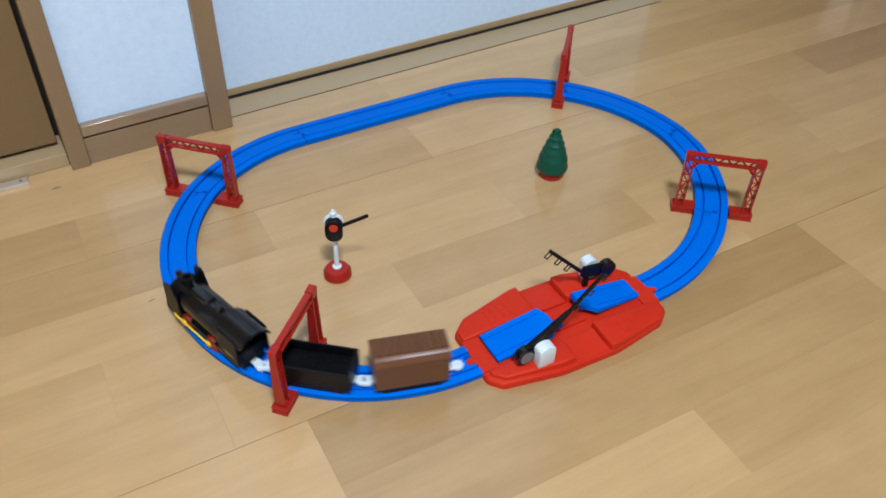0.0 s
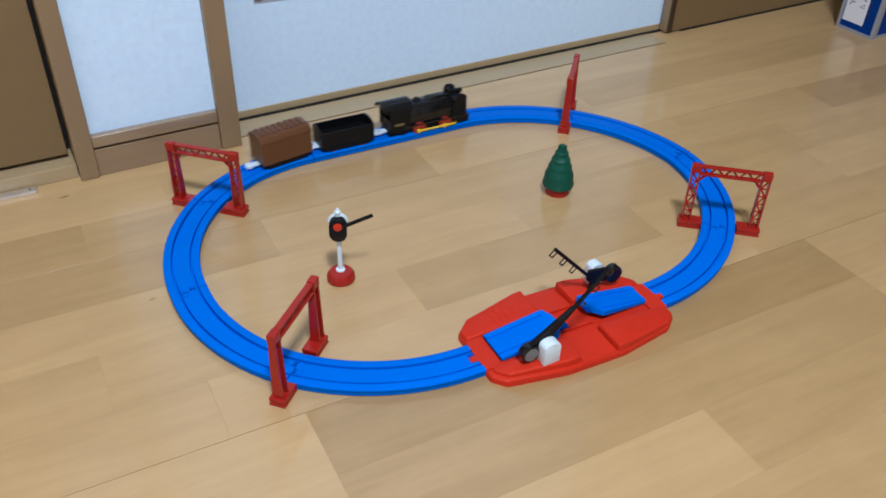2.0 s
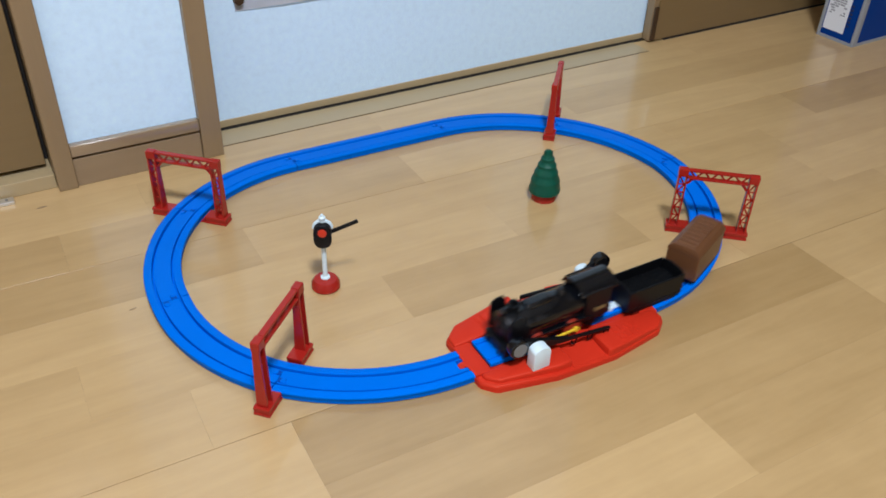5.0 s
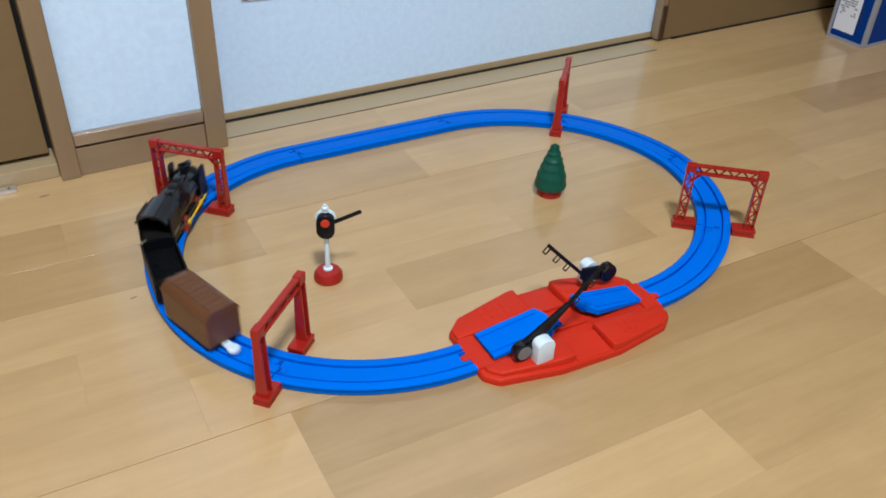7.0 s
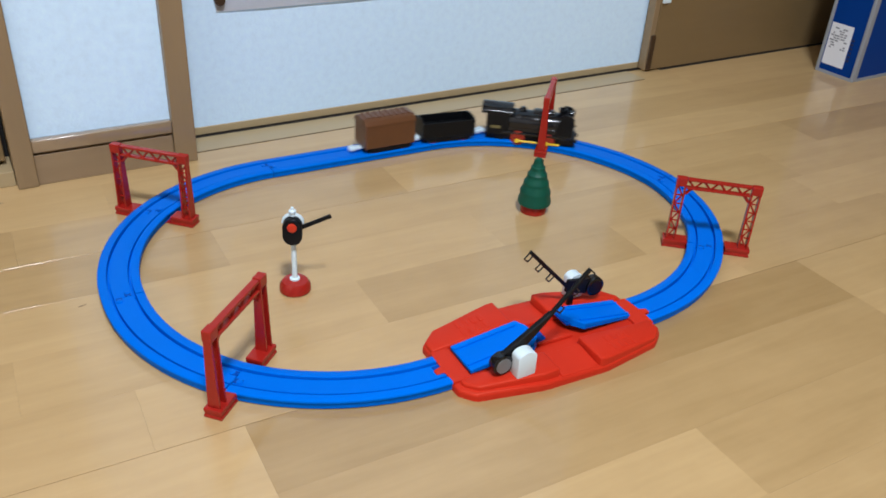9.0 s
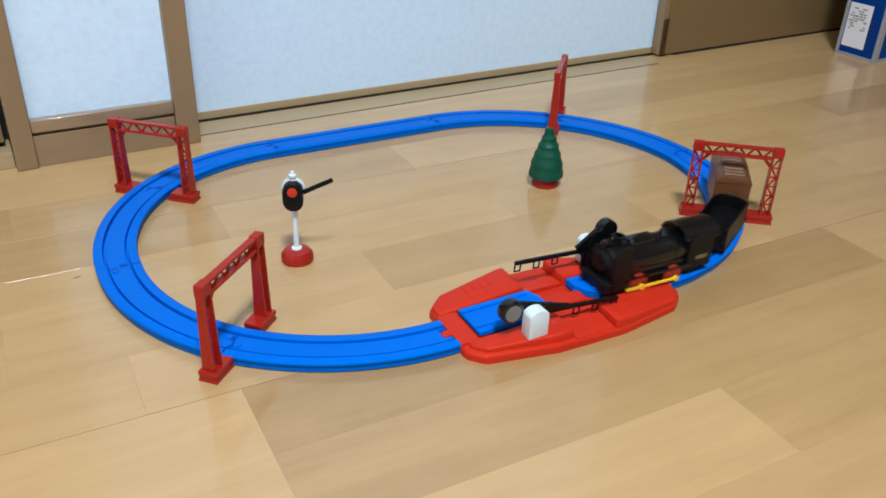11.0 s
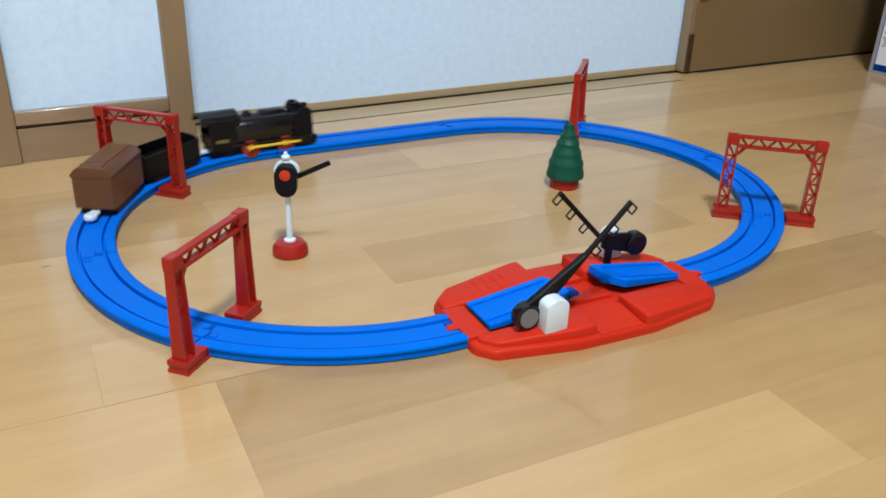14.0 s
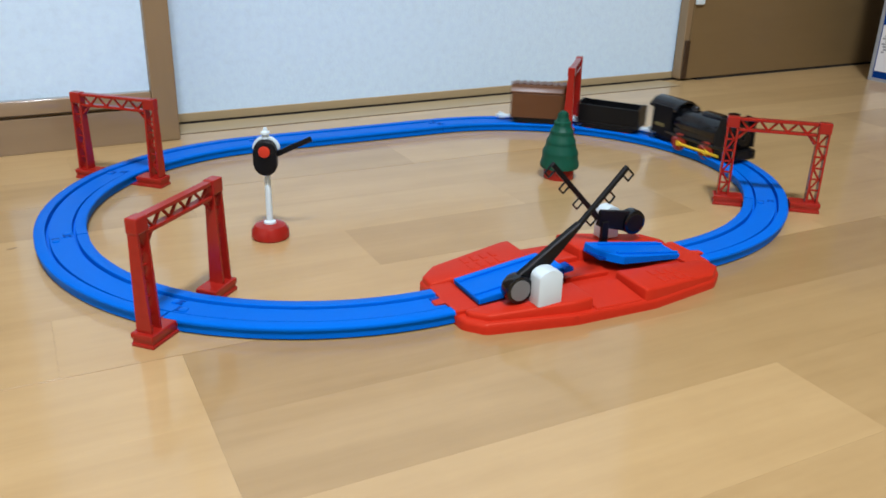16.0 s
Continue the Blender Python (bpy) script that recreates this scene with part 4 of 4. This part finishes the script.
def floor():
    f = tagged(empty("floor"), "honey-coloured wooden strip floor with a satin coat", "floor", kind="structure")
    bm = bmesh.new()
    box(bm, -2.0, 1.68, -3.5, 0.52, -0.03, -0.0022)
    part("subfloor", bm, DARK, f)
    bm = bmesh.new()
    prism(bm, [(-0.359, 0.0090), (-0.356, 0.0085), (-0.352, 0.0103), (-0.3517, 0.0110), (-0.355, 0.0107), (-0.358, 0.0100)], 0.0, 0.0003)
    part("scuff", bm, TRIM, f, "small dark scuff on the boards")
    bm = bmesh.new()
    prism(bm, [(-0.4140, 0.2440), (-0.4085, 0.2430), (-0.4020, 0.2446), (-0.4030, 0.2462), (-0.4075, 0.2468), (-0.4125, 0.2455)], 0.0, 0.0003)
    part("scuff", bm, TRIM, f, "small dark scuff on the boards")
    STRIP = 0.07575
    rnd = random.Random(11)
    meshes = {}
    rest = bmesh.new()
    # strips end where the boards are seen to end
    known = {0: [-0.215, 0.39, 0.64], -1: [-0.52, 0.06, 0.52], -2: [-0.418, -0.113, 0.192, 0.497], -3: [-0.336, 0.27], -4: [-0.270, 0.335], -5: [-0.270, 0.336], -6: [-0.57, 0.048, 0.66], 1: [-0.40, 0.02, 0.63], 2: [-0.30, 0.31]}
    y_top = 0.1005
    for k in range(-47, 6):
        y0, y1 = y_top + (k - 1) * STRIP, y_top + k * STRIP
        if y0 > 0.5:
            break
        board_edge = k % 4 == 0
        cuts = sorted(known.get(k, []))
        step = 0.606
        if not cuts:
            cuts = [-0.3 + rnd.random() * 0.6]
        xs = list(cuts)
        while xs[0] > -2.0:
            xs.insert(0, xs[0] - step * (1 if rnd.random() < 0.6 else 0.5))
        while xs[-1] < 1.68:
            xs.append(xs[-1] + step * (1 if rnd.random() < 0.6 else 0.5))
        for x0, x1 in zip(xs, xs[1:]):
            x0, x1 = max(x0, -2.0), min(x1, 1.68)
            if x1 - x0 < 0.01:
                continue
            g0 = 0.00003
            gt = 0.0003 if board_edge else 0.00003
            gb = 0.0003 if (k - 1) % 4 == 0 else 0.00003
            near = x1 > -1.3 and x0 < 1.65 and y0 > -1.0
            if near:
                w, h = round(x1 - x0, 4), (gt, gb)
                key = (w, h)
                if key not in meshes:
                    b = bmesh.new()
                    box(b, g0, w - g0, gb, STRIP - gt, -0.002, 0.0, 0.00004 if max(h) > 0.0002 else 0.0, 1)
                    me = bpy.data.meshes.new("plank")
                    bmesh.ops.recalc_face_normals(b, faces=b.faces)
                    b.to_mesh(me)
                    b.free()
                    me.materials.append(FLOOR)
                    meshes[key] = me
                ob = new("plank", meshes[key])
                ob.parent = f
                ob.location = (x0, y0, 0)
                if k in (0, 1) and x1 < -0.2:
                    TONES[(k, round(x0, 3))] = 0.3
                if k == -4 and x1 < -0.26:
                    TONES[(k, round(x0, 3))] = 0.72
                tone = TONES.get((k, round(x0, 3)), 0.42 + 0.36 * rnd.random())
                ob.color = (tone, tone, tone, 1)
            else:
                box(rest, x0 + g0, x1 - g0, y0 + gb, y1 - gt, -0.002, 0.0)
    tagged(part("far_planks", rest, FLOOR_FAR, f), "honey-coloured wooden floor strips", kind="stuff")


# ---- build ----
room()
for _i, (_u0, _len, _a, _b, _bend) in enumerate(PIECES):
    if _i != 9:
        rail(_u0, _len, _a, _b, _bend, "straight_rail" if not _bend else "curved_rail", "straight blue plastic toy rail with two grooves" if not _bend else "curved blue plastic toy rail with two grooves")
gantry(pose(-0.2585, 0.1490, 0, 0, 0, 137), "red plastic lattice gantry over the blue track near the wall")
gantry(pose(0.2588, -0.1422, 0, 0, 0, -39.5), "red plastic lattice gantry over the blue track")
gantry(pose(-0.2570, -0.1535, 0, 0, 0, 44.5), "red plastic lattice gantry over the blue track")
gantry(pose(0.2545, 0.1600, 0, 0, 0, 48.5), "red plastic lattice gantry over the blue track near the wall")
crossing()
signal()
tree()
LOCO, TENDER, WAGON = locomotive(), tender(), box_car()
for _v, _k in ((LOCO, 0.90), (TENDER, 0.92), (WAGON, 0.985)):
    for _o in _v.children:  # squat toy proportions
        if not _o.name.startswith(("wheel", "side_rod", "coupling")):
            for _q in _o.data.vertices:
                _q.co.z = 0.0066 + (_q.co.z - 0.0066) * _k
storage_box()
floor_stop()
floor()

# the wagon's way along the track, seconds and metres
RUN = [(0.0, 0.0651), (0.5, 0.2073), (1.0, 0.3503), (1.5, 0.4929), (2.0, 0.6358), (2.5, 0.7785), (3.0, 0.9204), (3.5, 1.0614), (4.0, 1.2004), (4.5, 1.3374), (5.0, 1.4754), (5.5, 1.6124), (6.0, 1.7494), (6.5, 1.8904), (7.0, 2.0326), (7.5, 2.1756), (8.0, 2.3179), (8.5, 2.4589), (9.0, 2.5979), (9.5, 2.7338), (10.0, 2.8688), (10.5, 3.0038), (11.0, 3.1398), (11.5, 3.2788), (12.0, 3.4208), (12.5, 3.5642), (13.0, 3.7085), (13.5, 3.8518), (14.0, 3.9938), (14.5, 4.1349), (15.0, 4.2753), (15.5, 4.4152), (16.0, 4.5542)]


def run_at(t):
    """Smooth (cubic Hermite) between the rows of RUN."""
    i = max(j for j in range(len(RUN) - 1) if RUN[j][0] <= t + 1e-9)

    def slope(j):
        a, b = RUN[max(j - 1, 0)], RUN[min(j + 1, len(RUN) - 1)]
        return (b[1] - a[1]) / (b[0] - a[0])

    (t0, u0), (t1, u1) = RUN[i], RUN[i + 1]
    h = t1 - t0
    k = (t - t0) / h
    return (2 * k**3 - 3 * k**2 + 1) * u0 + (k**3 - 2 * k**2 + k) * h * slope(i) + (3 * k**2 - 2 * k**3) * u1 + (k**3 - k**2) * h * slope(i + 1)


TENDER_AHEAD, LOCO_AHEAD = 0.086, 0.202


def climb(p):
    """The flaps lift the train a little over the road."""
    x = p.x - CROSS.translation.x
    if p.y > 0 or abs(x) > 0.1:
        return 0.0
    return 0.0048 * (1 + math.cos(math.pi * x / 0.1))


def on_rails(u, half):
    """A vehicle's pose with its middle near u, standing on two axles."""
    a, b = on_track(u - half), on_track(u + half)
    c, d = (a + b) / 2, b - a
    za, zb = climb(a), climb(b)
    return pose(c.x, c.y, -0.0012 + (za + zb) / 2, 0, -math.degrees(math.atan2(zb - za, d.length)), math.degrees(math.atan2(d.y, d.x)))


def motions():
    ticks = [i / 10 for i in range(161)]
    for v, ahead, half in ((WAGON, 0.0, 0.022), (TENDER, TENDER_AHEAD, 0.022), (LOCO, LOCO_AHEAD, 0.030)):
        walk(v, [(t, on_rails(run_at(t) + ahead, half)) for t in ticks])
    frames_ = [i / FPS for i in range(16 * FPS + 1)]
    for w, r, at in WHEELS:
        walk(w, [(t, pose(*at, 0, 0, 0) @ Matrix.Rotation(min(run_at(t) / r, 1e9), 4, "Y")) for t in frames_])
    for rod, sg in RODS:
        walk(rod, [(t, pose(0.003 * math.sin(run_at(t) / 0.0095), sg * 0.0200, RAIL_TOP + 0.0098 + 0.003 * math.cos(run_at(t) / 0.0095))) for t in frames_])
    # arms drop while the train stands on the flaps, and swing back behind it, the near one in two stages
    base = [arm.matrix_basis.copy() for arm in ARMS]
    LAP = 6.28
    near_back = [(12.02, -5), (12.10, 9), (12.30, 9.5), (12.36, 12), (12.40, 18), (12.45, 27), (12.50, 37), (12.58, 46)]
    far_back = [(11.90, 3), (12.10, 7), (12.20, 11), (12.34, 12), (12.40, 15), (12.45, 22), (12.50, 32), (12.58, 46)]
    for arm, b, back in zip(ARMS, base, (near_back, far_back)):
        low = back[0][1]
        turns = [(0, RAISED), (4.35, RAISED), (4.5, RAISED * 0.25), (4.6, low)] + [(t - LAP, g) for t, g in back]
        turns += [(10.65, RAISED), (10.8, RAISED * 0.25), (10.9, low)] + back + [(16, RAISED)]
        rows = []
        for t, g in turns:
            turn = pose(0, 0, 0, 0, -g, 0)
            shift = Vector()
            if arm is ARMS[0]:  # this arm turns about a pin close to its counterweight
                shift = (pose(0, 0, 0, 0, -RAISED, 0) @ NEAR_HUB - turn @ NEAR_HUB) * 0.5
            rows.append((t, b @ Matrix.Translation(shift) @ turn))
        walk(arm, rows)
    swing = [(0, 1), (4.35, 1), (4.6, 0.0), (5.85, 0.0), (6.02, 0.5), (6.2, 1), (10.65, 1), (10.9, 0.0), (12.1, 0.0), (12.3, 0.5), (12.5, 1.0), (16, 1.0)]
    for f, lift in zip(FLAPS, (7.8, 8.4)):
        b = f.matrix_basis.copy()
        walk(f, [(t, b @ pose(0, 0, 0, 0, -(2.0 + (lift - 2.0) * k), 0)) for t, k in swing])


motions()
